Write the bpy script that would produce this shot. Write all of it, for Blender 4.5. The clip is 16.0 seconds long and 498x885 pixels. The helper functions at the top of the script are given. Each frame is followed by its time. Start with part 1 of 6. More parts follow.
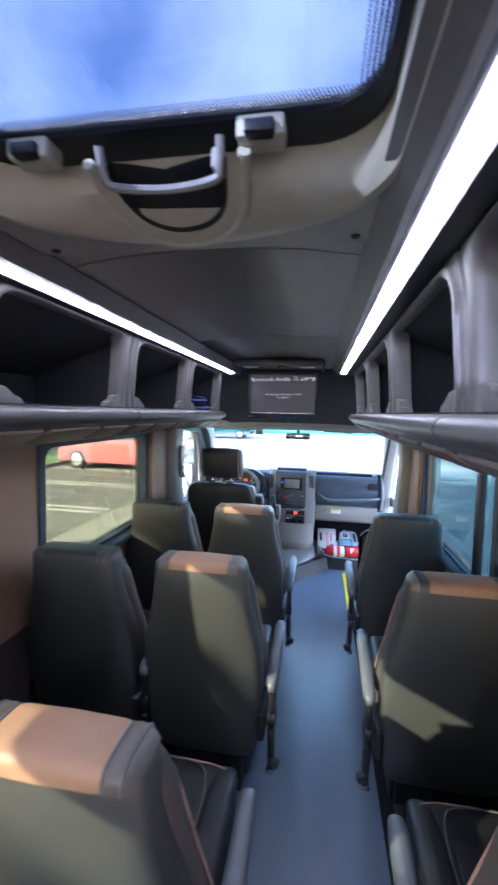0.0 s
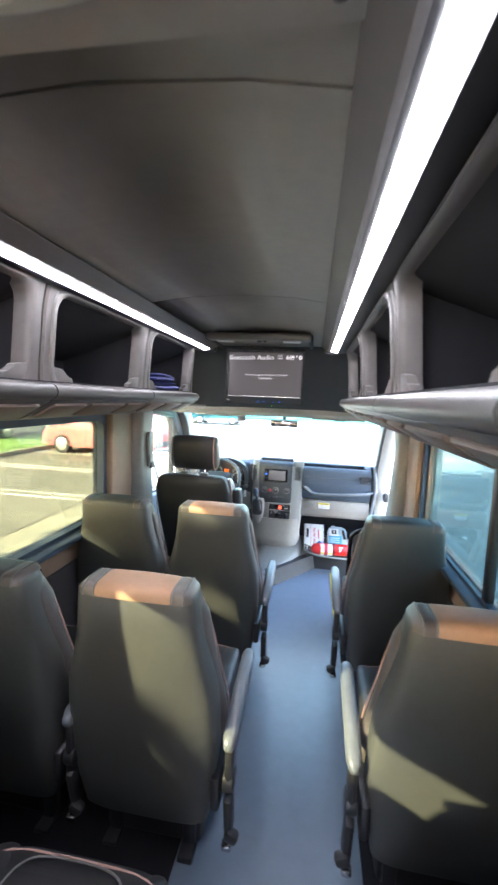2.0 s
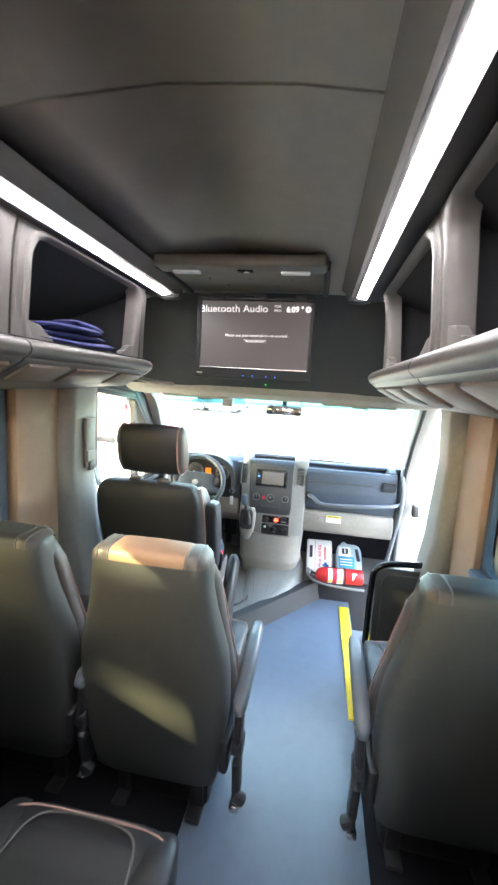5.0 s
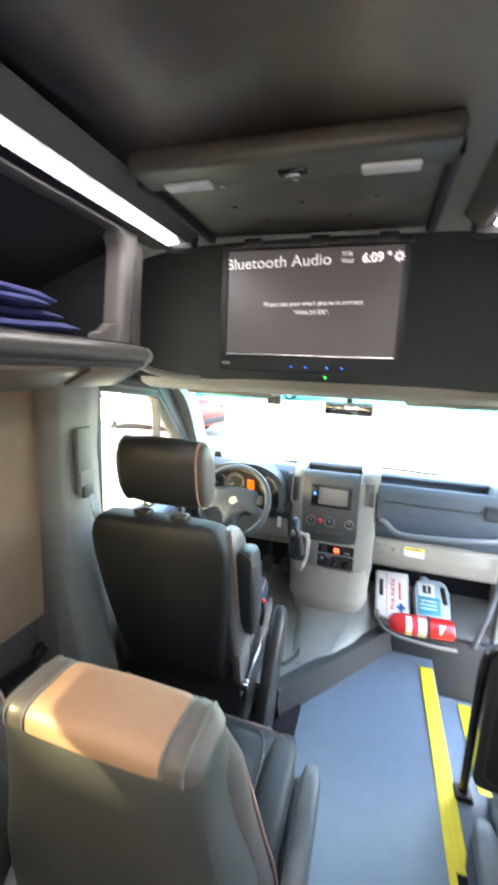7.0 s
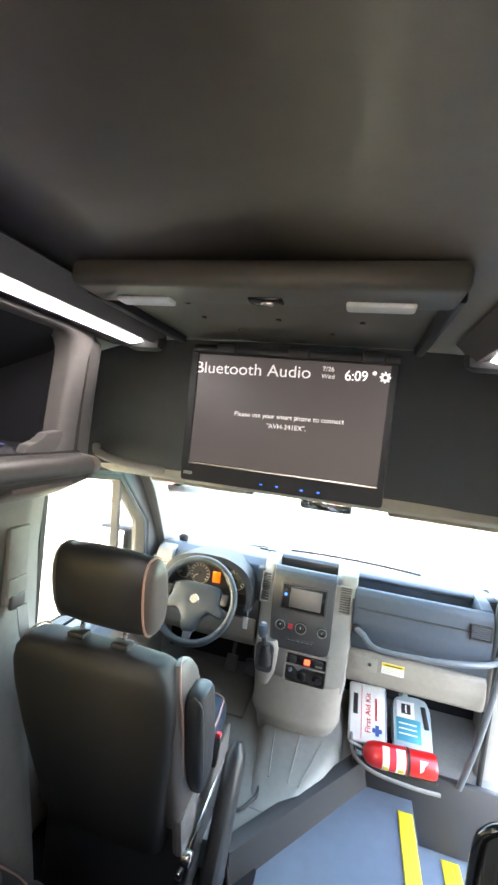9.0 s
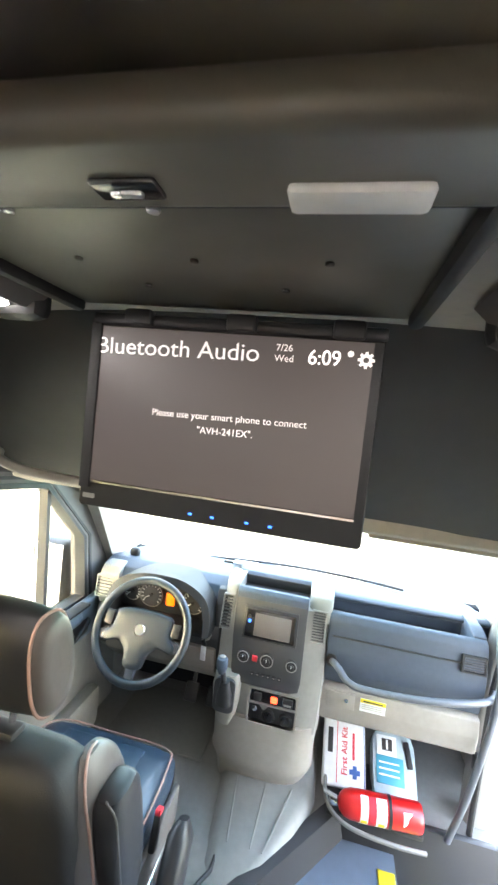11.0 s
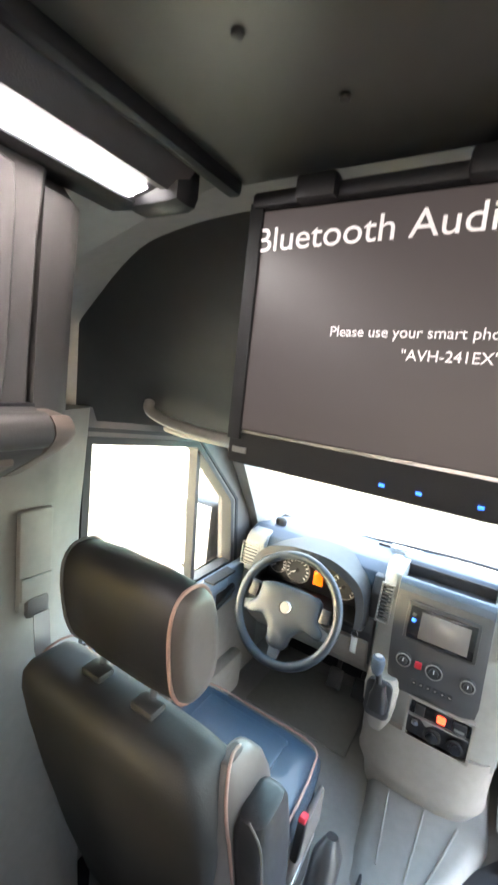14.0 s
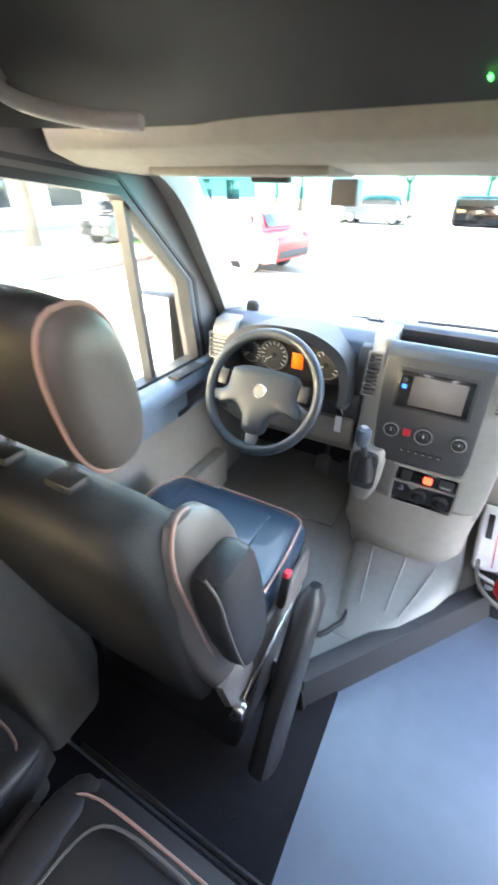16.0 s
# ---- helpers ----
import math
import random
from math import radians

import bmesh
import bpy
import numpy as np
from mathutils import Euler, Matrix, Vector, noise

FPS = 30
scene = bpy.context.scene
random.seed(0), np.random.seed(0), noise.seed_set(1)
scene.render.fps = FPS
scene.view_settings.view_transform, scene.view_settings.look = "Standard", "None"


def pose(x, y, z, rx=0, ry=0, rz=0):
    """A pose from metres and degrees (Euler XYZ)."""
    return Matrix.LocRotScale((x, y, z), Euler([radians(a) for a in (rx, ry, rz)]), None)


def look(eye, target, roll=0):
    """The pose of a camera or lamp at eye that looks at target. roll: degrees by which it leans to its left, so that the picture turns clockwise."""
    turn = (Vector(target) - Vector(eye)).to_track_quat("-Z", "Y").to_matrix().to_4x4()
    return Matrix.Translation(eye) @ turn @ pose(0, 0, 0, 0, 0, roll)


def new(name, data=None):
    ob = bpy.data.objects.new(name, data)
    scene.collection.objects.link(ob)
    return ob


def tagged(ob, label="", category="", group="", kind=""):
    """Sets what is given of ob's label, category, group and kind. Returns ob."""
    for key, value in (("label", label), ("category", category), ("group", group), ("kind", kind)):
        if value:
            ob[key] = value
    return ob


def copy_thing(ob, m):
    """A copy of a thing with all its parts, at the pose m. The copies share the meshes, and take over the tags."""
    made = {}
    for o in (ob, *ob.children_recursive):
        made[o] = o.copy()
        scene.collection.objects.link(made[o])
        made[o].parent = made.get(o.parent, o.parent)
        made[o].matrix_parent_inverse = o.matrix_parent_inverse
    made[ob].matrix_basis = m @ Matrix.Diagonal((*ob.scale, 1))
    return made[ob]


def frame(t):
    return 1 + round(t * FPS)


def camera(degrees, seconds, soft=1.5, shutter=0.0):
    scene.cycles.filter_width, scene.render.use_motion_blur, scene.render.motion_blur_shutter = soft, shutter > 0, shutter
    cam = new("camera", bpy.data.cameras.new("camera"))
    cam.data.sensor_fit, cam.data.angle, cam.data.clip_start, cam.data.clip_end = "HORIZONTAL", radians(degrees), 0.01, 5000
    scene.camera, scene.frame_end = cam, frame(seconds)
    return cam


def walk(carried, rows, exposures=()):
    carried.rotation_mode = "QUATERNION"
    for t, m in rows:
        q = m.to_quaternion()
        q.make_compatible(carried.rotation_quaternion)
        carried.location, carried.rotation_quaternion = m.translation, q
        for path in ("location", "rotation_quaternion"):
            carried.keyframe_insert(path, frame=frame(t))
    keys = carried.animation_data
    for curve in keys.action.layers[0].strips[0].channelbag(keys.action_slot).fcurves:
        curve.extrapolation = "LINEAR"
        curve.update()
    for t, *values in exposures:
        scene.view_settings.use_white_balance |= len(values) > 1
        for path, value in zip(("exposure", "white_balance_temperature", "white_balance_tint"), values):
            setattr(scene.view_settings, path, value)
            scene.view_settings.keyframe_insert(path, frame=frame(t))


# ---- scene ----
cam = camera(62.7, 16.0, 2.6, 0.4)
PATH = [
    (0, (0.248, 0.086, 1.532), (-0.092, 2.051, 1.383), 1.3),
    (0.5, (0.324, 0.201, 1.546), (0.143, 2.183, 1.348), 1.2),
    (1, (0.330, 0.277, 1.549), (0.217, 2.260, 1.316), 0.6),
    (1.5, (0.330, 0.331, 1.520), (0.169, 2.317, 1.345), 2.1),
    (2, (0.294, 0.471, 1.512), (-0.013, 2.436, 1.299), 2.3),
    (2.5, (0.236, 0.611, 1.543), (-0.225, 2.536, 1.256), 2.6),
    (3, (0.176, 0.774, 1.499), (-0.504, 2.628, 1.180), 4.2),
    (3.5, (0.134, 0.973, 1.493), (-0.601, 2.810, 1.200), 2.5),
    (4, (0.166, 1.043, 1.412), (-0.392, 2.938, 1.098), 1.6),
    (4.5, (0.228, 1.124, 1.417), (-0.111, 3.071, 1.112), 1.6),
    (4.7, (0.262, 1.207, 1.439), (-0.046, 3.166, 1.179), 3.1),
    (6.8, (0.197, 1.915, 1.472), (-0.263, 3.819, 1.068), 2.3),
    (7, (0.166, 1.947, 1.485), (-0.407, 3.83, 1.133), 2.4),
    (7.5, (0.129, 1.966, 1.615), (-0.551, 3.842, 1.48), 4.6),
    (8, (0.121, 1.993, 1.659), (-0.534, 3.881, 1.575), 5.7),
    (8.5, (0.124, 2.044, 1.642), (-0.481, 3.949, 1.57), 6.2),
    (9, (0.144, 2.119, 1.639), (-0.361, 4.052, 1.555), 6.2),
    (9.5, (0.143, 2.157, 1.628), (-0.305, 4.104, 1.545), 6.1),
    (9.7, (0.141, 2.195, 1.646), (-0.272, 4.15, 1.557), 6.3),
    (11.8, (0.167, 2.529, 1.671), (-0.244, 4.483, 1.554), 6.2),
    (12, (0.153, 2.543, 1.672), (-0.314, 4.483, 1.545), 6.1),
    (12.5, (0.12, 2.562, 1.666), (-0.529, 4.447, 1.515), 6.1),
    (13, (0.069, 2.578, 1.651), (-0.766, 4.387, 1.473), 6.2),
    (13.5, (0.031, 2.6, 1.636), (-0.96, 4.324, 1.42), 6.4),
    (14, (0.031, 2.627, 1.601), (-0.987, 4.32, 1.288), 6.4),
    (14.5, (0.045, 2.649, 1.55), (-0.946, 4.309, 1.039), 5.3),
    (15, (0.03, 2.699, 1.457), (-0.965, 4.265, 0.71), 4.0),
    (15.5, (0.01, 2.763, 1.398), (-0.951, 4.246, 0.461), 2.4),
    (16, (0.034, 2.837, 1.356), (-0.773, 4.326, 0.292), 0.8),
]
walk(cam, [(t, look(eye, target, roll)) for t, eye, target, roll in PATH], [(0, 4.5, 5450, 22), (1.0, 4.95, 5850, 18), (2.0, 5.35, 6250, 16), (4.5, 5.65, 6750, 13), (7.0, 5.45, 6900, 14), (8.0, 5.05, 7000, 17), (9.0, 5.4, 7150, 15), (12.5, 5.6, 7300, 14), (16, 5.45, 6900, 20)])

# ---- world and light ----
SUN_EL, SUN_AZ = 21.5, 52.0          # degrees; azimuth of the light's travel, to the right of straight ahead
world = bpy.data.worlds.new("sky")
scene.world = world
world.use_nodes = True
wn = world.node_tree
sky = wn.nodes.new("ShaderNodeTexSky")
sky.sky_type, sky.sun_disc = "NISHITA", False
sky.sun_elevation, sky.sun_rotation = radians(SUN_EL), radians(180 + SUN_AZ)
sky.dust_density, sky.air_density = 1.5, 1.0
wc = wn.nodes.new("ShaderNodeTexCoord")
wnoise = wn.nodes.new("ShaderNodeTexNoise")
wnoise.inputs["Scale"].default_value, wnoise.inputs["Detail"].default_value = 2.2, 6
wramp = wn.nodes.new("ShaderNodeValToRGB")
wramp.color_ramp.elements[0].position, wramp.color_ramp.elements[1].position = 0.45, 0.75
wmix = wn.nodes.new("ShaderNodeMix")
wmix.data_type = "RGBA"
wmix.inputs["B"].default_value = (3.9, 4.2, 4.7, 1)
wn.links.new(wc.outputs["Generated"], wnoise.inputs["Vector"])
wn.links.new(wnoise.outputs["Fac"], wramp.inputs["Fac"])
wn.links.new(wramp.outputs["Color"], wmix.inputs["Factor"])
wn.links.new(sky.outputs["Color"], wmix.inputs["A"])
wn.links.new(wmix.outputs["Result"], wn.nodes["Background"].inputs["Color"])
wn.nodes["Background"].inputs["Strength"].default_value = 0.15

sun = new("sun", bpy.data.lights.new("sun", "SUN"))
sun.data.energy, sun.data.angle, sun.data.color = 5.0, radians(0.6), (1.0, 0.92, 0.80)
az, el = radians(SUN_AZ), radians(SUN_EL)
ray = Vector((math.sin(az) * math.cos(el), math.cos(az) * math.cos(el), -math.sin(el)))
sun.matrix_world = Matrix.Translation((-8, -6, 8)) @ ray.to_track_quat("-Z", "Y").to_matrix().to_4x4()


# ---- materials ----
def mat(name, color, rough=0.5, metal=0.0, scale=40.0, vary=0.05, bump=0.0, bump_scale=None, spec=0.5, coat=0.0, stain=0.07):
    m = bpy.data.materials.new(name)
    m.use_nodes = True
    t = m.node_tree
    b = t.nodes["Principled BSDF"]
    b.inputs["Metallic"].default_value = metal
    b.inputs["Specular IOR Level"].default_value = spec
    b.inputs["Coat Weight"].default_value = coat
    co = t.nodes.new("ShaderNodeTexCoord")
    fine, broad = t.nodes.new("ShaderNodeTexNoise"), t.nodes.new("ShaderNodeTexNoise")
    fine.inputs["Scale"].default_value, fine.inputs["Detail"].default_value = scale, 5
    broad.inputs["Scale"].default_value, broad.inputs["Detail"].default_value = max(scale / 14, 0.15), 3
    for n in (fine, broad):
        t.links.new(co.outputs["Object"], n.inputs["Vector"])
    last = None
    for n, amount in ((fine, vary), (broad, stain)):
        mr = t.nodes.new("ShaderNodeMapRange")
        mr.inputs["From Min"].default_value, mr.inputs["From Max"].default_value = 0.3, 0.7
        mr.inputs["To Min"].default_value, mr.inputs["To Max"].default_value = 1 - amount, 1 + amount
        t.links.new(n.outputs["Fac"], mr.inputs["Value"])
        mx = t.nodes.new("ShaderNodeMix")
        mx.data_type, mx.blend_type = "RGBA", "MULTIPLY"
        mx.inputs["Factor"].default_value = 1
        if last:
            t.links.new(last, mx.inputs["A"])
        else:
            mx.inputs["A"].default_value = (*color, 1)
        t.links.new(mr.outputs["Result"], mx.inputs["B"])
        last = mx.outputs["Result"]
    t.links.new(last, b.inputs["Base Color"])
    rr = t.nodes.new("ShaderNodeMapRange")
    rr.inputs["To Min"].default_value, rr.inputs["To Max"].default_value = max(rough - 0.08, 0.02), min(rough + 0.08, 1)
    t.links.new(broad.outputs["Fac"], rr.inputs["Value"])
    t.links.new(rr.outputs["Result"], b.inputs["Roughness"])
    if bump:
        grain = t.nodes.new("ShaderNodeTexNoise")
        grain.inputs["Scale"].default_value, grain.inputs["Detail"].default_value = bump_scale or scale * 4, 3
        t.links.new(co.outputs["Object"], grain.inputs["Vector"])
        bp = t.nodes.new("ShaderNodeBump")
        bp.inputs["Strength"].default_value, bp.inputs["Distance"].default_value = bump, 0.004
        t.links.new(grain.outputs["Fac"], bp.inputs["Height"])
        t.links.new(bp.outputs["Normal"], b.inputs["Normal"])
    return m


def glow(name, color, strength):
    m = bpy.data.materials.new(name)
    m.use_nodes = True
    b = m.node_tree.nodes["Principled BSDF"]
    b.inputs["Base Color"].default_value = (*color, 1)
    b.inputs["Emission Color"].default_value = (*color, 1)
    b.inputs["Emission Strength"].default_value = strength
    b.inputs["Roughness"].default_value = 0.4
    return m


def pane_glass(name, tint, gloss=0.07, double=True):
    m = bpy.data.materials.new(name)
    m.use_nodes = True
    t = m.node_tree
    t.nodes.remove(t.nodes["Principled BSDF"])
    tr, gl, mx, lw = (t.nodes.new(n) for n in ("ShaderNodeBsdfTransparent", "ShaderNodeBsdfGlossy", "ShaderNodeMixShader", "ShaderNodeLayerWeight"))
    pw, sc = t.nodes.new("ShaderNodeMath"), t.nodes.new("ShaderNodeMath")
    pw.operation, pw.inputs[1].default_value = "POWER", 4.0
    sc.operation, sc.inputs[1].default_value, sc.inputs[2].default_value = "MULTIPLY_ADD", 0.6, gloss / 2
    tr.inputs["Color"].default_value = (*[c ** 0.5 if double else c for c in tint], 1)
    gl.inputs["Roughness"].default_value = 0.02
    t.links.new(lw.outputs["Facing"], pw.inputs[0])
    t.links.new(pw.outputs["Value"], sc.inputs[0])
    t.links.new(sc.outputs["Value"], mx.inputs["Fac"])
    t.links.new(tr.outputs["BSDF"], mx.inputs[1])
    t.links.new(gl.outputs["BSDF"], mx.inputs[2])
    t.links.new(mx.outputs["Shader"], t.nodes["Material Output"].inputs["Surface"])
    return m


LEATHER = mat("black leather", (0.052, 0.053, 0.050), 0.46, bump=0.25, bump_scale=420, scale=60, spec=0.5)
LEATHER_DARK = mat("deep black leather", (0.018, 0.018, 0.020), 0.46, bump=0.2, bump_scale=420, scale=60, spec=0.4)
LEATHER_BACK = mat("matt black seat back", (0.022, 0.021, 0.021), 0.60, bump=0.2, bump_scale=420, scale=60, spec=0.3)
# Black cushion leather; the sky's blue sheen on it is mixed into this colour.
LEATHER_SKY_SHEEN = mat("black leather tinted with sky sheen", (0.020, 0.040, 0.066), 0.30, bump=0.2, bump_scale=420, scale=60, coat=0.3)
DOOR_BLUE = mat("blue-grey door capping", (0.16, 0.20, 0.25), 0.40, bump=0.15, bump_scale=500)
LEATHER_SOFT = mat("warm grey leather", (0.085, 0.072, 0.066), 0.42, bump=0.12, bump_scale=420, scale=60)
TAN = mat("tan leather", (0.30, 0.17, 0.10), 0.5, bump=0.2, bump_scale=380, scale=50)
PIPING = mat("pink-beige piping", (0.33, 0.20, 0.165), 0.5)
PIPING_DARK = mat("dark piping", (0.10, 0.095, 0.09), 0.45)
BOLT = mat("blackened bolt", (0.14, 0.135, 0.125), 0.35, 0.7)
PLATE = mat("satin black plate", (0.12, 0.112, 0.09), 0.40, bump=0.08, bump_scale=700, spec=0.9)
SHELL = mat("black plastic", (0.018, 0.018, 0.02), 0.45, bump=0.12, bump_scale=600)
GLOSS = mat("glossy black", (0.012, 0.012, 0.013), 0.16, scale=20)
ARM = mat("armrest grey vinyl", (0.10, 0.11, 0.125), 0.33, bump=0.15, bump_scale=400)
STEEL = mat("steel", (0.55, 0.55, 0.56), 0.25, 1.0)
HEADLINER = mat("charcoal headliner", (0.335, 0.311, 0.272), 0.50, bump=0.08, bump_scale=700, scale=30, spec=1.0)
PANEL_BLACK = mat("black vinyl board", (0.058, 0.058, 0.056), 0.45, bump=0.2, bump_scale=500, scale=25)
GREY_TRIM = mat("warm grey plastic trim", (0.38, 0.35, 0.31), 0.5, bump=0.1, bump_scale=500)
BIN_GREY = mat("grey moulded plastic", (0.118, 0.107, 0.103), 0.45, bump=0.12, bump_scale=500)
RAIL = mat("dark grey locker rail", (0.075, 0.068, 0.065), 0.40, bump=0.1, bump_scale=500)
BIN_DARK = mat("dark carpet lining", (0.025, 0.025, 0.030), 0.85, bump=0.5, bump_scale=900)
PILLAR_TRIM = mat("mid grey pillar trim", (0.21, 0.193, 0.172), 0.5, bump=0.1, bump_scale=500)
RISER = mat("charcoal rubber", (0.020, 0.020, 0.023), 0.55, bump=0.3, bump_scale=700)
BIN_BROWN = mat("brown grey fascia", (0.17, 0.13, 0.11), 0.45, bump=0.1, bump_scale=500)
WALL_TAN = mat("tan vinyl wall", (0.33, 0.205, 0.135), 0.55, bump=0.15, bump_scale=450, scale=20)
WALL_LOW = mat("dark lower wall vinyl", (0.06, 0.05, 0.048), 0.55, bump=0.15, bump_scale=450)
FLOOR = mat("blue-grey floor vinyl", (0.130, 0.165, 0.215), 0.30, bump=0.10, bump_scale=900, scale=18, stain=0.08)
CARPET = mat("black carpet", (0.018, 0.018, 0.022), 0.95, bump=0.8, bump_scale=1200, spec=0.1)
CAB_MAT = mat("grey rubber cab floor", (0.20, 0.196, 0.182), 0.45, bump=0.2, bump_scale=300)
YELLOW = mat("yellow safety strip", (0.80, 0.62, 0.03), 0.55, bump=0.3, bump_scale=900)
CAB_MAT_DARK = mat("dark grey rubber", (0.16, 0.157, 0.14), 0.55, bump=0.3, bump_scale=300)
DASH_BLUE = mat("dark slate dashboard", (0.055, 0.072, 0.098), 0.55, bump=0.2, bump_scale=600, spec=0.25)
DASH_BLACK = mat("black dashboard", (0.026, 0.026, 0.027), 0.55, bump=0.15, bump_scale=600, spec=0.25)
DASH_FACE = mat("charcoal console face", (0.040, 0.041, 0.044), 0.42, bump=0.15, bump_scale=600)
HUB = mat("slate wheel leather", (0.026, 0.034, 0.042), 0.38, bump=0.2, bump_scale=500)
DASH_BEIGE = mat("beige grey dashboard", (0.26, 0.238, 0.212), 0.5, bump=0.15, bump_scale=600)
SILVER = mat("silver grey bezel", (0.24, 0.235, 0.222), 0.5, 0.1)
VISOR = mat("beige visor", (0.40, 0.36, 0.29), 0.7, bump=0.2, bump_scale=500)
WHITE = mat("white plastic", (0.75, 0.76, 0.77), 0.4)
RED = mat("red paint", (0.62, 0.012, 0.012), 0.3, coat=0.4)
RED_INK = mat("red ink", (0.65, 0.03, 0.05), 0.5)
BLUE_INK = mat("blue ink", (0.03, 0.10, 0.32), 0.5)
TEAL = mat("teal label", (0.04, 0.30, 0.42), 0.45)
JUG = mat("pale grey jug", (0.36, 0.44, 0.48), 0.35)
INK = mat("black ink", (0.02, 0.02, 0.02), 0.5)
BLUE_CLOTH = mat("dark blue cloth", (0.012, 0.018, 0.10), 0.8, bump=0.5, bump_scale=800)
HATCH = mat("cream hatch plastic", (0.50, 0.48, 0.38), 0.5, bump=0.08, bump_scale=500)
LED = glow("led diffuser", (0.95, 0.97, 1.0), 1.2)
SCREEN = glow("lit screen black", (0.030, 0.026, 0.026), 0.05)
SCREEN_TEXT = glow("lit text", (0.9, 0.88, 0.88), 0.014)
ORANGE = glow("orange display", (1.0, 0.14, 0.003), 0.035)
RED_LIGHT = glow("red switch light", (1.0, 0.05, 0.02), 0.2)
GREEN_LIGHT = glow("green indicator", (0.05, 1.0, 0.15), 0.12)
BLUE_LIGHT = glow("blue indicator", (0.02, 0.16, 1.0), 0.09)
RADIO_SCREEN = mat("radio screen glass", (0.10, 0.095, 0.095), 0.22, vary=0.0, stain=0.0)
GLASS_TINT = pane_glass("privacy glass", (0.112, 0.115, 0.072))
GLASS_RIGHT = pane_glass("dark privacy glass", (0.08, 0.15, 0.165))
GLASS_CLEAR = pane_glass("clear glass", (0.56, 0.62, 0.59))
GLASS_SCREEN = pane_glass("windscreen glass", (0.60, 0.68, 0.67), 0.05, False)
GLASS_BAND = pane_glass("teal sun band", (0.12, 0.46, 0.48), 0.05, False)
GLASS_ROOF = pane_glass("roof glass", (0.058, 0.070, 0.097))
MIRROR = mat("mirror", (0.8, 0.82, 0.84), 0.04, 1.0, vary=0.0, stain=0.0)
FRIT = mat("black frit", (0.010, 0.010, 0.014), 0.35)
ASPHALT = mat("sunlit parking concrete", (0.145, 0.137, 0.110), 0.85, scale=6, vary=0.12, bump=0.5, bump_scale=60, stain=0.18)
GUTTER = mat("pale concrete gutter", (0.25, 0.235, 0.18), 0.85, scale=5, vary=0.1, stain=0.1)
LINE = mat("worn white line paint", (0.42, 0.41, 0.37), 0.7, scale=20)
JOINT = mat("tar joint", (0.10, 0.09, 0.08), 0.9)
GRASS = mat("lawn", (0.10, 0.19, 0.03), 0.9, scale=8, vary=0.3, bump=1.0, bump_scale=40)
LEAF = mat("leaves", (0.085, 0.16, 0.03), 0.7, scale=3, vary=0.4)
BARK = mat("bark", (0.13, 0.10, 0.07), 0.9, scale=15, vary=0.3, bump=1.0)
STUCCO = mat("pale stucco", (0.55, 0.53, 0.48), 0.9, scale=4, bump=0.3)
ROOFING = mat("grey roof", (0.24, 0.23, 0.22), 0.9, scale=4)
CAR_RED = mat("red car paint", (0.36, 0.008, 0.010), 0.45, coat=0.1)
CAR_DARK = mat("dark car paint", (0.03, 0.035, 0.04), 0.25, 0.3, coat=0.6)
CAR_GLASS = mat("car window glass", (0.02, 0.025, 0.03), 0.08)
TYRE = mat("tyre rubber", (0.02, 0.02, 0.02), 0.8)
RIM = mat("alloy rim", (0.6, 0.6, 0.6), 0.3, 0.9)


# ---- mesh helpers ----
def finish(bm, angle=38):
    bmesh.ops.recalc_face_normals(bm, faces=bm.faces)
    me = bpy.data.meshes.new("mesh")
    bm.to_mesh(me)
    bm.free()
    for p in me.polygons:
        p.use_smooth = True
    me.set_sharp_from_angle(angle=radians(angle))
    return me


def part(name, bm, material, parent=None, label="", at=None):
    ob = new(name, finish(bm) if isinstance(bm, bmesh.types.BMesh) else bm)
    if not ob.data.materials:
        ob.data.materials.append(material)
    if parent:
        ob.parent = parent
    if at is not None:
        ob.matrix_basis = at
    if label:
        ob["label"] = label
    return ob


def thing(name, label, category, at=(0, 0, 0), group=""):
    ob = new(name)
    ob.empty_display_size = 0.1
    ob.location = at
    return tagged(ob, label, category, group)


def setting(name, bm, material, label):
    return tagged(part(name, bm, material), label, kind="structure")


def box(c, s, r=0.0, seg=2, rot=None):
    """A block at c with sides s, its edges rounded by r."""
    bm = bmesh.new()
    bmesh.ops.create_cube(bm, size=1)
    bm.transform(Matrix.Diagonal((*s, 1)))
    if r:
        bmesh.ops.bevel(bm, geom=bm.edges[:], offset=min(r, min(s) * 0.49), segments=seg, affect="EDGES", profile=0.5)
    if rot:
        bm.transform(Euler([radians(a) for a in rot]).to_matrix().to_4x4())
    bm.transform(Matrix.Translation(c))
    return bm


def add(bm, other):
    """Joins other into bm."""
    me = bpy.data.meshes.new("tmp")
    other.to_mesh(me)
    other.free()
    bm.from_mesh(me)
    bpy.data.meshes.remove(me)
    return bm


def loft(rings, closed=True, caps=True, loop=False):
    bm = bmesh.new()
    vs = [[bm.verts.new(p) for p in ring] for ring in rings]
    n = len(rings[0])
    pairs = list(zip(vs, vs[1:])) + ([(vs[-1], vs[0])] if loop else [])
    for a, b in pairs:
        for i in range(n if closed else n - 1):
            k = (i + 1) % n
            bm.faces.new((a[i], a[k], b[k], b[i]))
    if caps and closed and not loop:
        bm.faces.new(vs[0])
        bm.faces.new(vs[-1])
    return bm


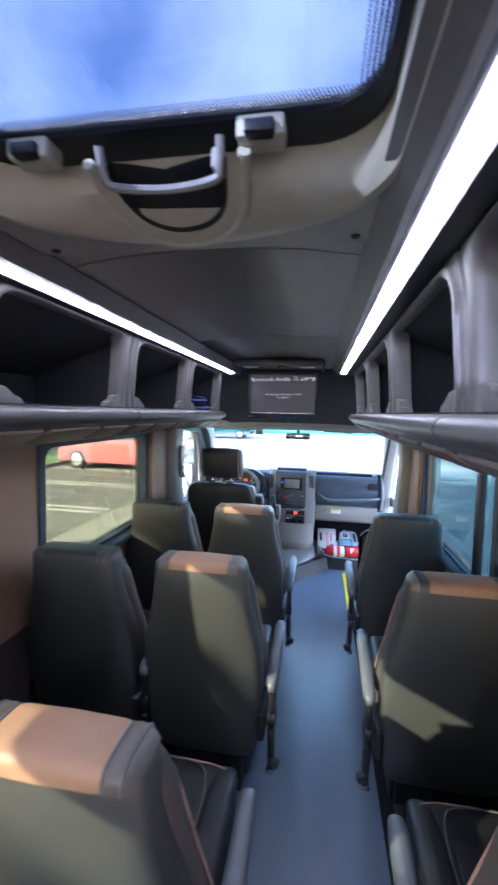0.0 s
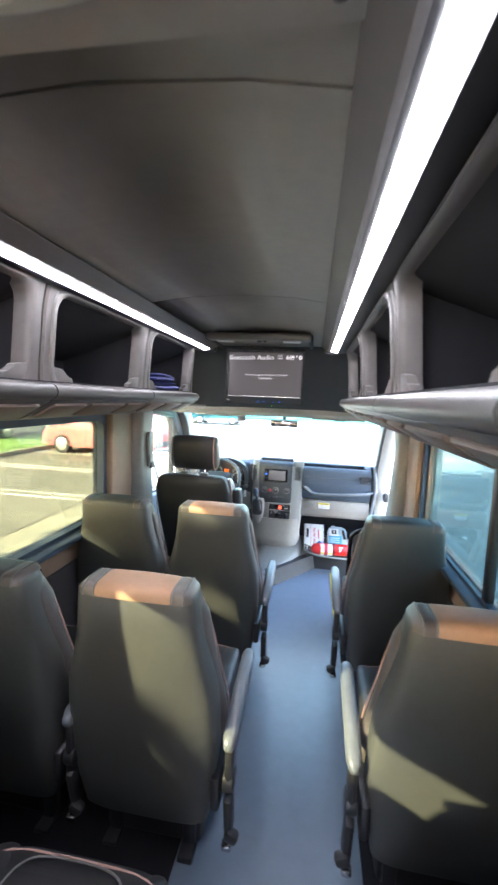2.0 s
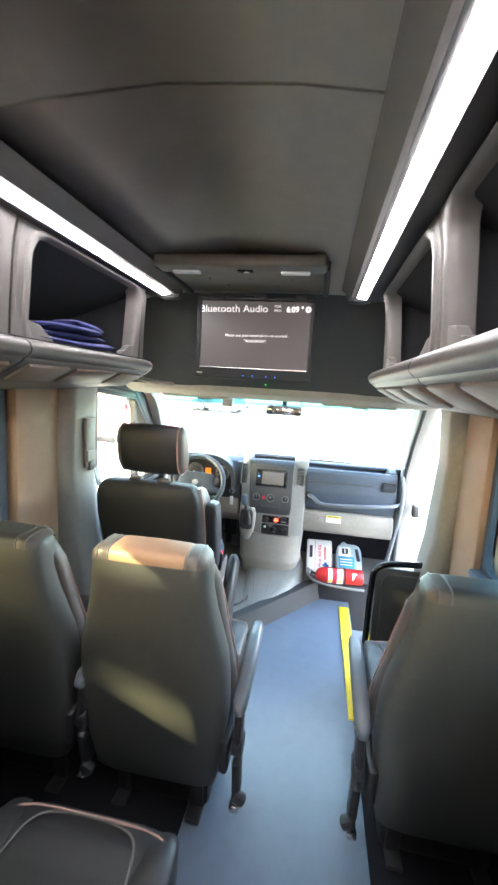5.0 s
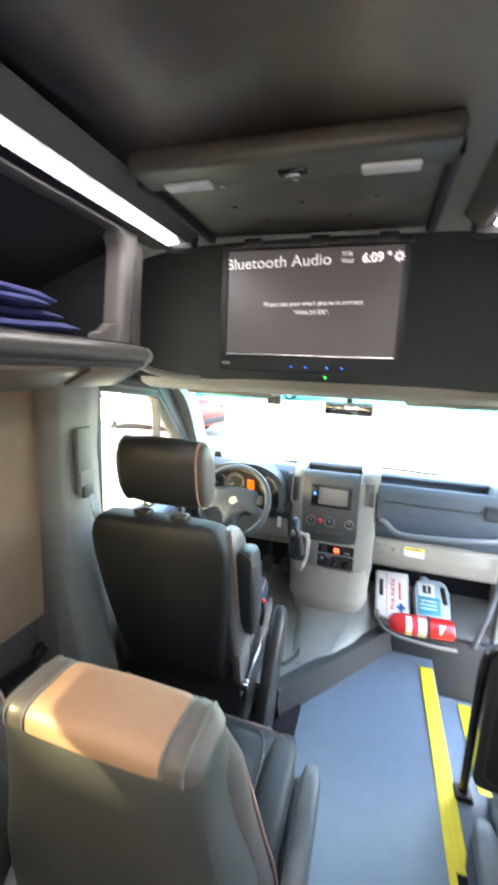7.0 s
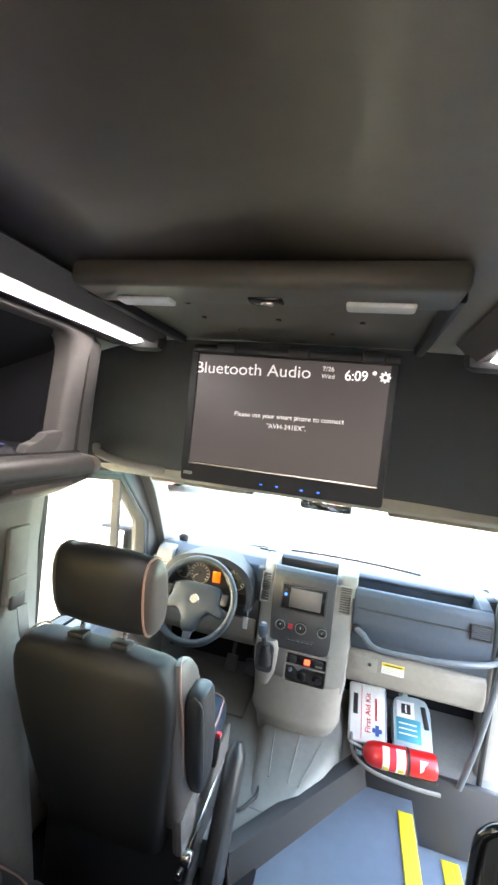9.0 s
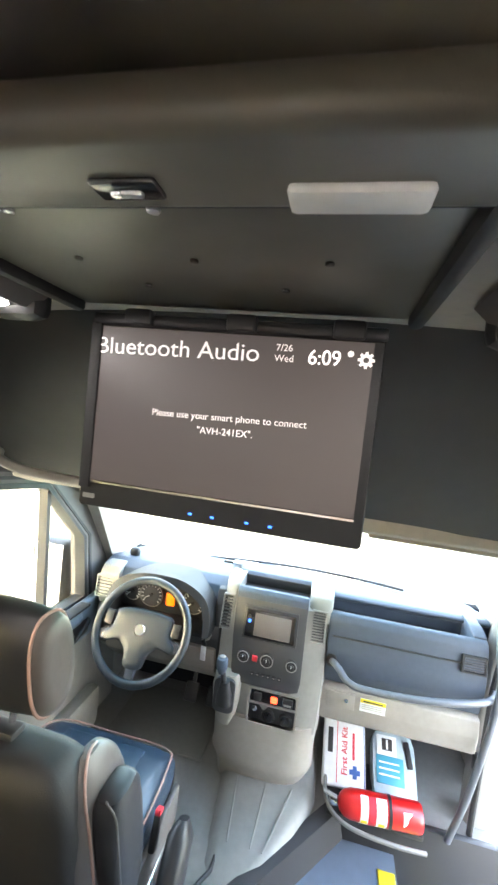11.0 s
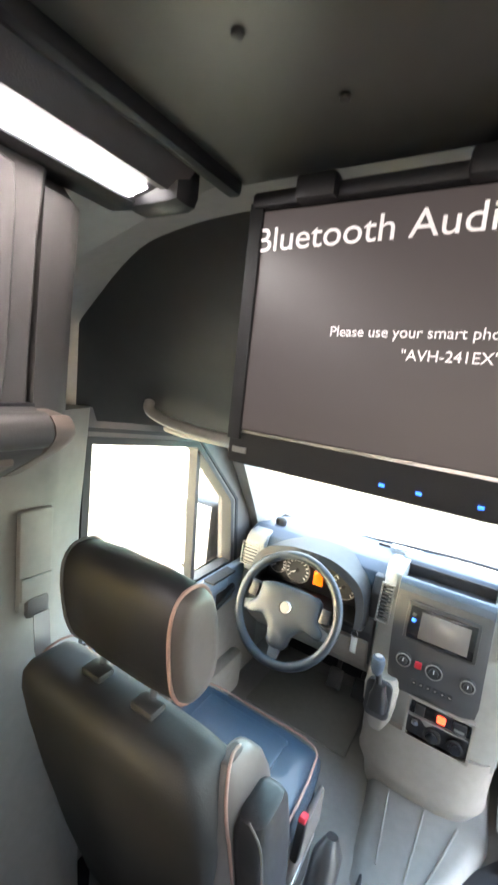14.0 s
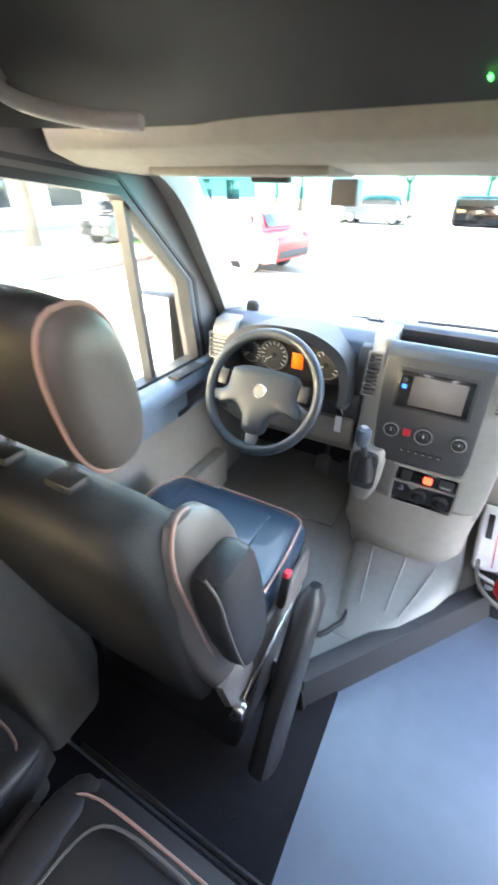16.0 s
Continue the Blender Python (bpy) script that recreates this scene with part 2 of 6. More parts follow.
def tube(points, r, n=10, loop=False):
    """A round bar along points."""
    pts = [Vector(p) for p in points]
    rings = []
    m = len(pts)
    up = None
    for i, p in enumerate(pts):
        a, b = (pts[i - 1], pts[(i + 1) % m]) if loop else (pts[max(i - 1, 0)], pts[min(i + 1, m - 1)])
        d = (b - a).normalized()
        if up is None:
            up = d.orthogonal().normalized()
        up = (up - d * up.dot(d)).normalized()
        side = d.cross(up)
        rr = r[i] if isinstance(r, (list, tuple)) else r
        rings.append([p + (up * math.cos(2 * math.pi * k / n) + side * math.sin(2 * math.pi * k / n)) * rr for k in range(n)])
    return loft(rings, loop=loop)


def arc_points(points, steps=6):
    """A smooth line through points."""
    pts = [Vector(p) for p in points]
    out = []
    for i in range(len(pts) - 1):
        p0, p1, p2, p3 = pts[max(i - 1, 0)], pts[i], pts[i + 1], pts[min(i + 2, len(pts) - 1)]
        for k in range(steps):
            t = k / steps
            out.append(0.5 * (2 * p1 + (p2 - p0) * t + (2 * p0 - 5 * p1 + 4 * p2 - p3) * t * t + (3 * p1 - p0 - 3 * p2 + p3) * t ** 3))
    return out + [pts[-1]]


def squircle(hw, hd, n=24, e=4.0):
    out = []
    for k in range(n):
        a = 2 * math.pi * k / n
        c, s = math.cos(a), math.sin(a)
        out.append((hw * math.copysign(abs(c) ** (2 / e), c), hd * math.copysign(abs(s) ** (2 / e), s)))
    return out


def prism(outline, axis, a, b, r=0.0):
    """An outline in the two other axes, drawn out along axis from a to b."""
    bm = bmesh.new()
    def put(p, v):
        return {"x": (v, p[0], p[1]), "y": (p[0], v, p[1]), "z": (p[0], p[1], v)}[axis]
    lo, hi = [bm.verts.new(put(p, a)) for p in outline], [bm.verts.new(put(p, b)) for p in outline]
    n = len(outline)
    bm.faces.new(lo)
    bm.faces.new(hi)
    for i in range(n):
        bm.faces.new((lo[i], lo[(i + 1) % n], hi[(i + 1) % n], hi[i]))
    if r:
        bmesh.ops.bevel(bm, geom=bm.edges[:], offset=r, segments=2, affect="EDGES", profile=0.5)
    return bm


def round_rect(x0, z0, x1, z1, r, k=5):
    out = []
    for cx, cz, a0 in ((x1 - r, z1 - r, 0), (x0 + r, z1 - r, 90), (x0 + r, z0 + r, 180), (x1 - r, z0 + r, 270)):
        for i in range(k):
            a = radians(a0 + 90 * i / (k - 1))
            out.append((cx + r * math.cos(a), cz + r * math.sin(a)))
    return out


def holed(outer, inner, axis, a, b, k=5):
    """A plate with an opening; outer and inner are outlines of equal length."""
    bm = bmesh.new()
    def put(p, v):
        return {"x": (v, p[0], p[1]), "y": (p[0], v, p[1]), "z": (p[0], p[1], v)}[axis]
    n = len(outer)
    oa, ob_, ia, ib = ([bm.verts.new(put(p, v)) for p in o] for o, v in ((outer, a), (outer, b), (inner, a), (inner, b)))
    for i in range(n):
        j = (i + 1) % n
        bm.faces.new((oa[i], oa[j], ia[j], ia[i]))
        bm.faces.new((ob_[i], ib[i], ib[j], ob_[j]))
        bm.faces.new((oa[i], ob_[i], ob_[j], oa[j]))
        bm.faces.new((ia[i], ia[j], ib[j], ib[i]))
    return bm


def rect_for(inner, x0, z0, x1, z1, k=5):
    """The rectangle's outline, point for point beside a round_rect."""
    out = []
    mid = k // 2
    for c, (cx, cz, first) in enumerate(((x1, z1, "x"), (x0, z1, "z"), (x0, z0, "x"), (x1, z0, "z"))):
        for i in range(k):
            p = inner[c * k + i]
            if i == mid:
                out.append((cx, cz))
            elif (i < mid) == (first == "x"):
                f = i / mid if i < mid else (k - 1 - i) / mid
                out.append((cx, p[1] + (cz - p[1]) * f * 0.8))
            else:
                f = i / mid if i < mid else (k - 1 - i) / mid
                out.append((p[0] + (cx - p[0]) * f * 0.8, cz))
    return out


def window_plate(axis, a, b, outer, inner, r, k=5):
    i = round_rect(*inner, r, k)
    return holed(rect_for(i, *outer, k), i, axis, a, b)


def text(name, words, size, m, material, parent, bold=0.0, squeeze=1.0):
    cu = bpy.data.curves.new("text", "FONT")
    cu.body, cu.size, cu.extrude, cu.offset = words, size, 0.0004, bold
    tmp = bpy.data.objects.new("text", cu)
    scene.collection.objects.link(tmp)
    me = bpy.data.meshes.new_from_object(tmp.evaluated_get(bpy.context.evaluated_depsgraph_get()))
    bpy.data.objects.remove(tmp)
    bpy.data.curves.remove(cu)
    me.transform(Matrix.Diagonal((squeeze, 1, 1, 1)))
    me.materials.clear()
    return part(name, me, material, parent, at=m)


def disc(c, r, h, n=24, axis="y", bevel=0.0):
    bm = bmesh.new()
    bmesh.ops.create_cone(bm, cap_ends=True, segments=n, radius1=r, radius2=r, depth=h)
    if bevel:
        bmesh.ops.bevel(bm, geom=[e for e in bm.edges if len(e.link_faces) == 2 and any(len(f.verts) > 4 for f in e.link_faces)], offset=bevel, segments=2, affect="EDGES", profile=0.5)
    if axis == "y":
        bm.transform(Matrix.Rotation(radians(90), 4, "X"))
    elif axis == "x":
        bm.transform(Matrix.Rotation(radians(90), 4, "Y"))
    bm.transform(Matrix.Translation(c))
    return bm


# ---- plan of the van, metres; y ahead, the aisle floor at z 0 ----
L, R, REAR = -0.93, 0.97, -1.6
GROUND = -0.68


def roof(x):
    return 1.885 - 0.28 * x * x


# ---- ground and distance ----
setting("ground", box((0, 300, GROUND - 0.1), (1600, 1600, 0.2)), ASPHALT, "sunlit pale concrete parking lot")
setting("gutter", box((-3.0, 20, GROUND + 0.002), (2.3, 90, 0.008)), GUTTER, "paler concrete strip beside the parked van")
setting("joint", box((-4.19, 20, GROUND + 0.004), (0.06, 90, 0.010)), JOINT, "dark tar joint along the concrete strip")
LINES = thing("parking_line", "pair of white painted parking lines on concrete", "road marking", (-6.9, 0, GROUND), "parking bays")
part("stripe", box((0, 0, 0.004), (5.2, 0.09, 0.008)), LINE, LINES)
part("stripe", box((0, 0.32, 0.004), (5.2, 0.09, 0.008)), LINE, LINES)
LINES.location.y = 5.2
for y in (-0.4, 2.4, 8.0, 10.8, 13.6, 16.4):
    copy_thing(LINES, pose(-6.9, y, GROUND))
setting("kerb", box((-9.7, 20, GROUND + 0.06), (0.18, 90, 0.14), 0.03), GUTTER, "low concrete kerb of the planted strip")
setting("lawn", box((-11.3, 20, GROUND + 0.05), (3.0, 90, 0.11)), GRASS, "green lawn strip behind the kerb")

# ---- van: floor ----
setting("floor", prism([(L, REAR), (0.578, REAR), (0.578, 4.13), (0.36, 4.13), (-0.12, 3.50), (-0.12, 3.15), (L, 3.15)], "z", -0.06, 0.0), FLOOR, "blue-grey vinyl aisle floor")
setting("floor_edge", box((0.80, 0.90, -0.03), (0.444, 5.0, 0.06)), FLOOR, "blue-grey vinyl floor under the single seats")
setting("cab_floor", prism([(-0.12, 3.50), (0.36, 4.13), (0.36, 4.9), (L, 4.9), (L, 3.50)], "z", 0.0, 0.12), CAB_MAT, "grey moulded rubber cab floor")
setting("cab_floor_passenger", box((0.67, 4.52, 0.05), (0.62, 0.78, 0.16)), CAB_MAT, "grey raised floor below the glovebox")
step_dir = Vector((0.48, 0.63, 0)).normalized()
side = Vector((step_dir.y, -step_dir.x, 0))
riser = thing("step_riser", "black carpeted slanting riser up to the cab floor", "step edge", (0, 0, 0))
p0, p1 = Vector((-0.13, 3.49, 0)), Vector((0.365, 4.14, 0))
prof = [(0.005, 0.0), (0.028, 0.0), (0.018, 0.05), (0.012, 0.125), (-0.015, 0.134), (-0.04, 0.132), (-0.04, 0.122), (0.0, 0.118)]
part("slope", loft([[q + side * a + Vector((0, 0, b)) for a, b in prof] for q in (p0, p1)]), RISER, riser)
part("lip", tube([p0 + side * 0.03 + Vector((-0.002, -0.004, 0.006)), p0 + side * 0.015 + Vector((-0.004, -0.004, 0.07)), p0 + side * -0.03 + Vector((-0.004, -0.004, 0.13))], 0.006, 8), SHELL, riser)
setting("front_riser", box((0.665, 4.125, -0.03), (0.62, 0.03, 0.34), 0.006), RISER, "black carpeted riser under the emergency kit")
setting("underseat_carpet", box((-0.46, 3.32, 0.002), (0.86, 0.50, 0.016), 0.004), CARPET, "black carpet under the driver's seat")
# Thin black sheets make the floor darker under the passenger seats.
setting("underseat_sheet_left", box((-0.50, 0.76, 0.003), (0.85, 4.60, 0.014), 0.004), CARPET, "flat black sheet on the floor under the paired seats")
setting("underseat_sheet_right", box((0.745, 0.90, 0.003), (0.43, 4.4, 0.014), 0.004), CARPET, "flat black sheet on the floor under the single seats")
setting("carpet_trim", tube([(-0.62, 3.075, 0.008), (-0.03, 3.075, 0.008)], 0.008, 8), SHELL, "black edge trim of the carpet")
setting("stepwell", add(box((0.78, 3.76, -0.23), (0.40, 0.74, 0.04)), box((0.578, 3.76, -0.13), (0.02, 0.74, 0.18))), FLOOR, "sunken blue-grey entry step")
setting("stepwell_side", box((0.79, 3.405, -0.14), (0.42, 0.02, 0.24)), SHELL, "black end wall of the entry step")
nose = thing("step_nosing", "yellow grooved safety nosing on the floor edge", "safety strip", (0.539, 3.54, 0.0), "step nosings")
part("strip", box((0, 0, 0.003), (0.064, 0.98, 0.008), 0.003), YELLOW, nose)
for k in range(3):
    part("rib", box((-0.020 + 0.020 * k, 0, 0.0072), (0.012, 0.97, 0.002)), YELLOW, nose)
low = thing("step_nosing", "yellow grooved safety nosing on the lower entry step", "safety strip", (0.76, 3.76, -0.209), "step nosings")
part("strip", box((0, 0, 0.003), (0.076, 0.66, 0.008), 0.003), YELLOW, low)
for k in range(3):
    part("rib", box((-0.022 + 0.022 * k, 0, 0.0075), (0.008, 0.65, 0.003)), YELLOW, low)

# ---- van: side walls ----
WIN_L = (1.66, 0.79, 2.70, 1.36)      # y, z of the near left window
wl = window_plate("x", L - 0.05, L, (1.2, 0.62, 2.78, 1.44), WIN_L, 0.06)
add(wl, window_plate("x", L - 0.05, L, (-0.95, 0.62, 1.2, 1.44), (-0.60, 0.79, 0.93, 1.37), 0.06))
add(wl, box((L - 0.025, -1.275, 1.03), (0.05, 0.65, 0.82)))
add(wl, box((L - 0.025, 0.77, 1.75), (0.05, 4.74, 0.62)))
setting("wall_left", wl, WALL_TAN, "tan vinyl covered van side wall with a window")
setting("wall_left_lower", box((L - 0.02, 0.8, 0.31), (0.07, 4.7, 0.62), 0.01), WALL_LOW, "dark vinyl lower side wall")
setting("window_sill_left", box((L + 0.03, 2.20, 0.765), (0.09, 1.16, 0.03), 0.012), DASH_BLUE, "dark blue-grey window sill ledge")

win = tagged(new("window_1"), "tinted side window over the parking lot", kind="structure")
part("window_frame", window_plate("x", L - 0.054, L + 0.012, (WIN_L[0] - 0.03, WIN_L[1] - 0.03, WIN_L[2] + 0.03, WIN_L[3] + 0.03), (WIN_L[0] + 0.006, WIN_L[1] + 0.006, WIN_L[2] - 0.006, WIN_L[3] - 0.006), 0.06), DASH_BLUE, win)
part("pane", box((L - 0.03, 2.18, 1.075), (0.006, 1.05, 0.58)), GLASS_TINT, win)
winr = tagged(new("window_4"), "tinted rear side window", kind="structure")
part("window_frame", window_plate("x", L - 0.054, L + 0.012, (-0.63, 0.76, 0.96, 1.40), (-0.594, 0.796, 0.924, 1.364), 0.06), DASH_BLUE, winr)
part("pane", box((L - 0.03, 0.165, 1.08), (0.006, 1.54, 0.60)), GLASS_TINT, winr)

WIN_R = (1.86, 0.80, 2.99, 1.36)
wr = window_plate("x", R, R + 0.05, (1.4, 0.62, 3.06, 1.44), WIN_R, 0.06)
add(wr, box((R + 0.025, -0.1, 1.03), (0.05, 3.0, 0.82)))
add(wr, box((R + 0.025, 0.92, 1.75), (0.05, 5.04, 0.62)))
setting("wall_right", wr, WALL_TAN, "tan vinyl covered van side wall with a dark window")
setting("wall_right_lower", box((R + 0.02, 0.9, 0.31), (0.07, 4.9, 0.62), 0.01), WALL_LOW, "dark vinyl lower side wall")
win2 = tagged(new("window_2"), "dark tinted sliding side window in a blue-grey frame", kind="structure")
part("window_frame", window_plate("x", R - 0.02, R + 0.01, (WIN_R[0] - 0.04, WIN_R[1] - 0.04, WIN_R[2] + 0.04, WIN_R[3] + 0.04), WIN_R, 0.06), DASH_BLUE, win2)
part("window_sill", box((R - 0.03, 2.42, 0.775), (0.08, 1.2, 0.03), 0.012), DASH_BLUE, win2)
part("mullion", box((R + 0.0, 2.05, 1.08), (0.03, 0.05, 0.60), 0.008), SHELL, win2)
g = part("pane", box((R + 0.03, 2.42, 1.08), (0.006, 1.18, 0.60)), GLASS_RIGHT, win2)
g.visible_shadow = False

# tan panels and pillars between the windows and the cab
setting("panel_left", box((L + 0.018, 2.88, 1.02), (0.055, 0.27, 0.84), 0.01), WALL_TAN, "tan vinyl pillar panel beside the window")
setting("panel_right", box((R - 0.018, 3.17, 1.02), (0.055, 0.27, 0.84), 0.01), WALL_TAN, "tan vinyl pillar panel beside the entry")


def pillar(x, s, y, name, label):
    rings = []
    for z, wide, deep in ((0.0, 0.30, 0.27), (0.20, 0.30, 0.24), (0.45, 0.29, 0.18), (0.75, 0.32, 0.125), (1.15, 0.31, 0.10), (1.48, 0.32, 0.12)):
        ring = [(x - s * 0.04, y), (x + s * deep * 0.6, y), (x + s * deep, y + 0.03), (x + s * deep, y + wide * 0.6), (x + s * deep * 0.5, y + wide), (x - s * 0.04, y + wide + 0.02)]
        rings.append([(a, b, z) for a, b in ring])
    bm = loft(rings)
    bmesh.ops.bevel(bm, geom=[e for e in bm.edges if abs(e.verts[0].co.z - e.verts[1].co.z) > 0.1], offset=0.02, segments=3, affect="EDGES", profile=0.5)
    return setting(name, bm, PILLAR_TRIM, label)


pillar(L, 1, 3.0, "pillar_left", "warm grey moulded door pillar trim")
pillar(R, -1, 3.29, "pillar_right", "warm grey moulded door pillar trim")

# ---- van: cab doors and front pillars ----
def cab_door(x, s, name, label):
    """A front door: lower panel, window frame with a quarter light, panes."""
    d = tagged(new(name), label, kind="structure")
    back = 3.22 if s > 0 else 3.50
    win = [(back + 0.10, 0.77), (back + 0.10, 1.395), (3.79, 1.345), (4.065, 1.07), (4.11, 0.77)]
    outer = [(back, 0.73), (back, 1.48), (3.92, 1.47), (4.22, 1.14), (4.36, 0.73)]
    part("door_frame", holed(outer, win, "x", x - s * 0.06, x + s * 0.012), BIN_GREY, d)
    rim = [(3.74 + (a - 3.74) * 1.02, 1.06 + (b - 1.06) * 1.02) for a, b in win]
    seal = [(3.74 + (a - 3.74) * 0.965, 1.06 + (b - 1.06) * 0.95) for a, b in win]
    part("seal", holed(rim, seal, "x", x + s * 0.018, x - s * 0.03), SHELL, d)
    rim2 = [(3.78 + (a - 3.78) * 1.16, 1.08 + (b - 1.08) * 1.12) for a, b in win]
    rim3 = [(3.78 + (a - 3.78) * 1.10, 1.08 + (b - 1.08) * 1.075) for a, b in win]
    part("outer_seal", holed(rim2, rim3, "x", x + s * 0.016, x - s * 0.02), SHELL, d)
    part("divider", prism([(3.800, 1.35), (3.820, 1.33), (3.855, 0.77), (3.834, 0.77)], "x", x + s * 0.008, x - s * 0.03), SHELL, d)
    card = prism([(3.27, 0.0), (3.27, 0.77), (4.38, 0.77), (4.42, 0.0)], "x", x - s * 0.06, x + s * 0.03)
    part("door_card", card, DASH_BEIGE, d)
    part("armrest", box((x + s * 0.05, 3.70, 0.745), (0.085, 0.60, 0.07), 0.03, 3), DOOR_BLUE, d)
    part("upper_panel", box((x + s * 0.034, 3.80, 0.69), (0.045, 1.04, 0.17), 0.014, 3), DOOR_BLUE, d, "blue-grey upper door panel")
    part("switch_panel", box((x + s * 0.07, 3.95, 0.785), (0.05, 0.16, 0.012), 0.004), DASH_BLACK, d)
    part("handle_recess", box((x + s * 0.0475, 4.02, 0.665), (0.03, 0.13, 0.075), 0.012), SHELL, d)
    part("pull_handle", tube(arc_points([(x + s * 0.05, 3.90, 0.62), (x + s * 0.080, 3.93, 0.65), (x + s * 0.080, 4.04, 0.69), (x + s * 0.05, 4.08, 0.69)]), 0.009, 8), DASH_BLACK, d)
    part("pocket", box((x + s * 0.05, 3.80, 0.22), (0.08, 0.8, 0.20), 0.03), DASH_BEIGE, d)
    g = part("pane", prism(win, "x", x - s * 0.035, x - s * 0.04), GLASS_CLEAR, d)
    g.visible_shadow = False
    return d


cab_door(L + 0.03, 1, "door_1", "grey driver's door with a quarter light window")

# entry doorway, its door swung open out of sight
setting("doorway_header", box((R, 3.86, 1.455), (0.08, 0.80, 0.05), 0.015), BIN_GREY, "grey frame over the open entry doorway")
jamb = tagged(new("door_jamb"), "pale grey door jamb with a latch", kind="structure")
part("post", loft([[(R - 0.07 + a, 4.20 + y + b, z) for a, b in squircle(0.05, 0.055, 16, 4)] for z, y in ((-0.30, 0.06), (0.2, 0.05), (0.75, 0.03), (0.95, -0.02), (1.15, -0.14), (1.46, -0.38))]), SILVER, jamb)
part("seal", tube([(R - 0.115, 4.165, -0.28), (R - 0.115, 4.155, 0.2), (R - 0.115, 4.13, 0.75), (R - 0.115, 4.08, 0.95), (R - 0.115, 3.96, 1.15), (R - 0.115, 3.72, 1.45)], 0.012, 8), SHELL, jamb)
part("latch", box((R - 0.12, 4.16, 0.42), (0.03, 0.05, 0.07), 0.008), SHELL, jamb)
part("hinge", box((R - 0.02, 4.12, 0.70), (0.04, 0.06, 0.08), 0.01), SHELL, jamb)
setting("lower_step", box((0.90, 3.76, -0.44), (0.24, 0.74, 0.04), 0.01), SHELL, "black lower entry step")
setting("door_sill", box((1.02, 3.62, -0.50), (0.06, 1.1, 0.20), 0.02), SHELL, "black outer door sill")


def front_pillar(x, s, name):
    path = arc_points([(x - s * 0.02, 3.86, 1.47), (x + s * 0.06, 4.00, 1.37), (x + s * 0.05, 4.19, 1.12), (x + s * 0.035, 4.36, 0.86), (x + s * 0.02, 4.48, 0.66)], 5)
    rings = []
    for p in path:
        rings.append([(p.x - s * 0.10, p.y - 0.03, p.z - 0.03), (p.x + s * 0.015, p.y - 0.045, p.z - 0.035), (p.x + s * 0.035, p.y - 0.005, p.z), (p.x + s * 0.02, p.y + 0.045, p.z + 0.04), (p.x - s * 0.10, p.y + 0.09, p.z + 0.07)])
    setting(name, loft(rings), GREY_TRIM, "pale grey windscreen pillar trim")


front_pillar(L + 0.03, 1, "front_pillar_left")
front_pillar(R - 0.03, -1, "front_pillar_right")

# windscreen: bowed, leaning back, with a teal band along its top
def screen_point(u, v):
    """u across -1..1, v from the foot 0 to the top 1."""
    half = 0.87 - 0.06 * v
    bow = 0.22 * (1 - u * u)
    return (0.02 + u * half, 4.50 - 0.54 * v + bow * (1 - 0.55 * v), 0.84 + 0.60 * v)


def screen_patch(v0, v1, rows):
    return loft([[screen_point(-1 + k / 8, v0 + (v1 - v0) * i / rows) for k in range(17)] for i in range(rows + 1)], closed=False, caps=False)


ws = tagged(new("windscreen"), "wide bowed windscreen with a teal sun band", kind="structure")
g = part("pane", screen_patch(0.0, 0.81, 6), GLASS_SCREEN, ws)
g.visible_shadow = False
g = part("sun_band", screen_patch(0.81, 1.0, 2), GLASS_BAND, ws, "teal tinted band")
g.visible_shadow = False

# ---- van: ceiling ----
HX0, HX1, HY0, HY1 = -0.29, 0.34, -0.62, 0.62     # roof hatch opening
HATCH_Y = 0.08                                    # how far ahead the hatch sits
xs = [L] + [L + 0.15 * k for k in range(1, 4)] + [HX0, -0.2, 0.0, 0.2, HX1, 0.46, 0.6, 0.8, R]
ys = [REAR, HY0 + HATCH_Y, HY1 + HATCH_Y, 0.97, 1.97, 3.10]
bm = bmesh.new()
for i in range(len(xs) - 1):
    for j in range(len(ys) - 1):
        if HX0 <= xs[i] < HX1 and j == 1:
            continue
        a, b, c, d = xs[i], xs[i + 1], ys[j] + (0.003 if j else 0), ys[j + 1] - 0.003
        lo = [bm.verts.new((u, v, roof(u))) for u, v in ((a, c), (b, c), (b, d), (a, d))]
        hi = [bm.verts.new((u, v, roof(u) + 0.03)) for u, v in ((a, c), (b, c), (b, d), (a, d))]
        bm.faces.new(lo)
        bm.faces.new(hi)
        for k in range(4):
            bm.faces.new((lo[k], lo[(k + 1) % 4], hi[(k + 1) % 4], hi[k]))
bmesh.ops.remove_doubles(bm, verts=bm.verts[:], dist=0.0005)
ceil = setting("ceiling", bm, HEADLINER, "charcoal vinyl headliner in panels")
hood_outer = [(-1.05, REAR - 0.05), (-1.05, 3.95), (1.08, 3.95), (1.08, REAR - 0.05)]
hood_inner = [(u, v + HATCH_Y) for u, v in ((HX0 + 0.01, HY0 + 0.01), (HX0 + 0.01, HY1 - 0.01), (HX1 - 0.01, HY1 - 0.01), (HX1 - 0.01, HY0 + 0.01))]
setting("roof", holed(hood_outer, hood_inner, "z", 1.935, 1.97), STUCCO, "white painted van roof")

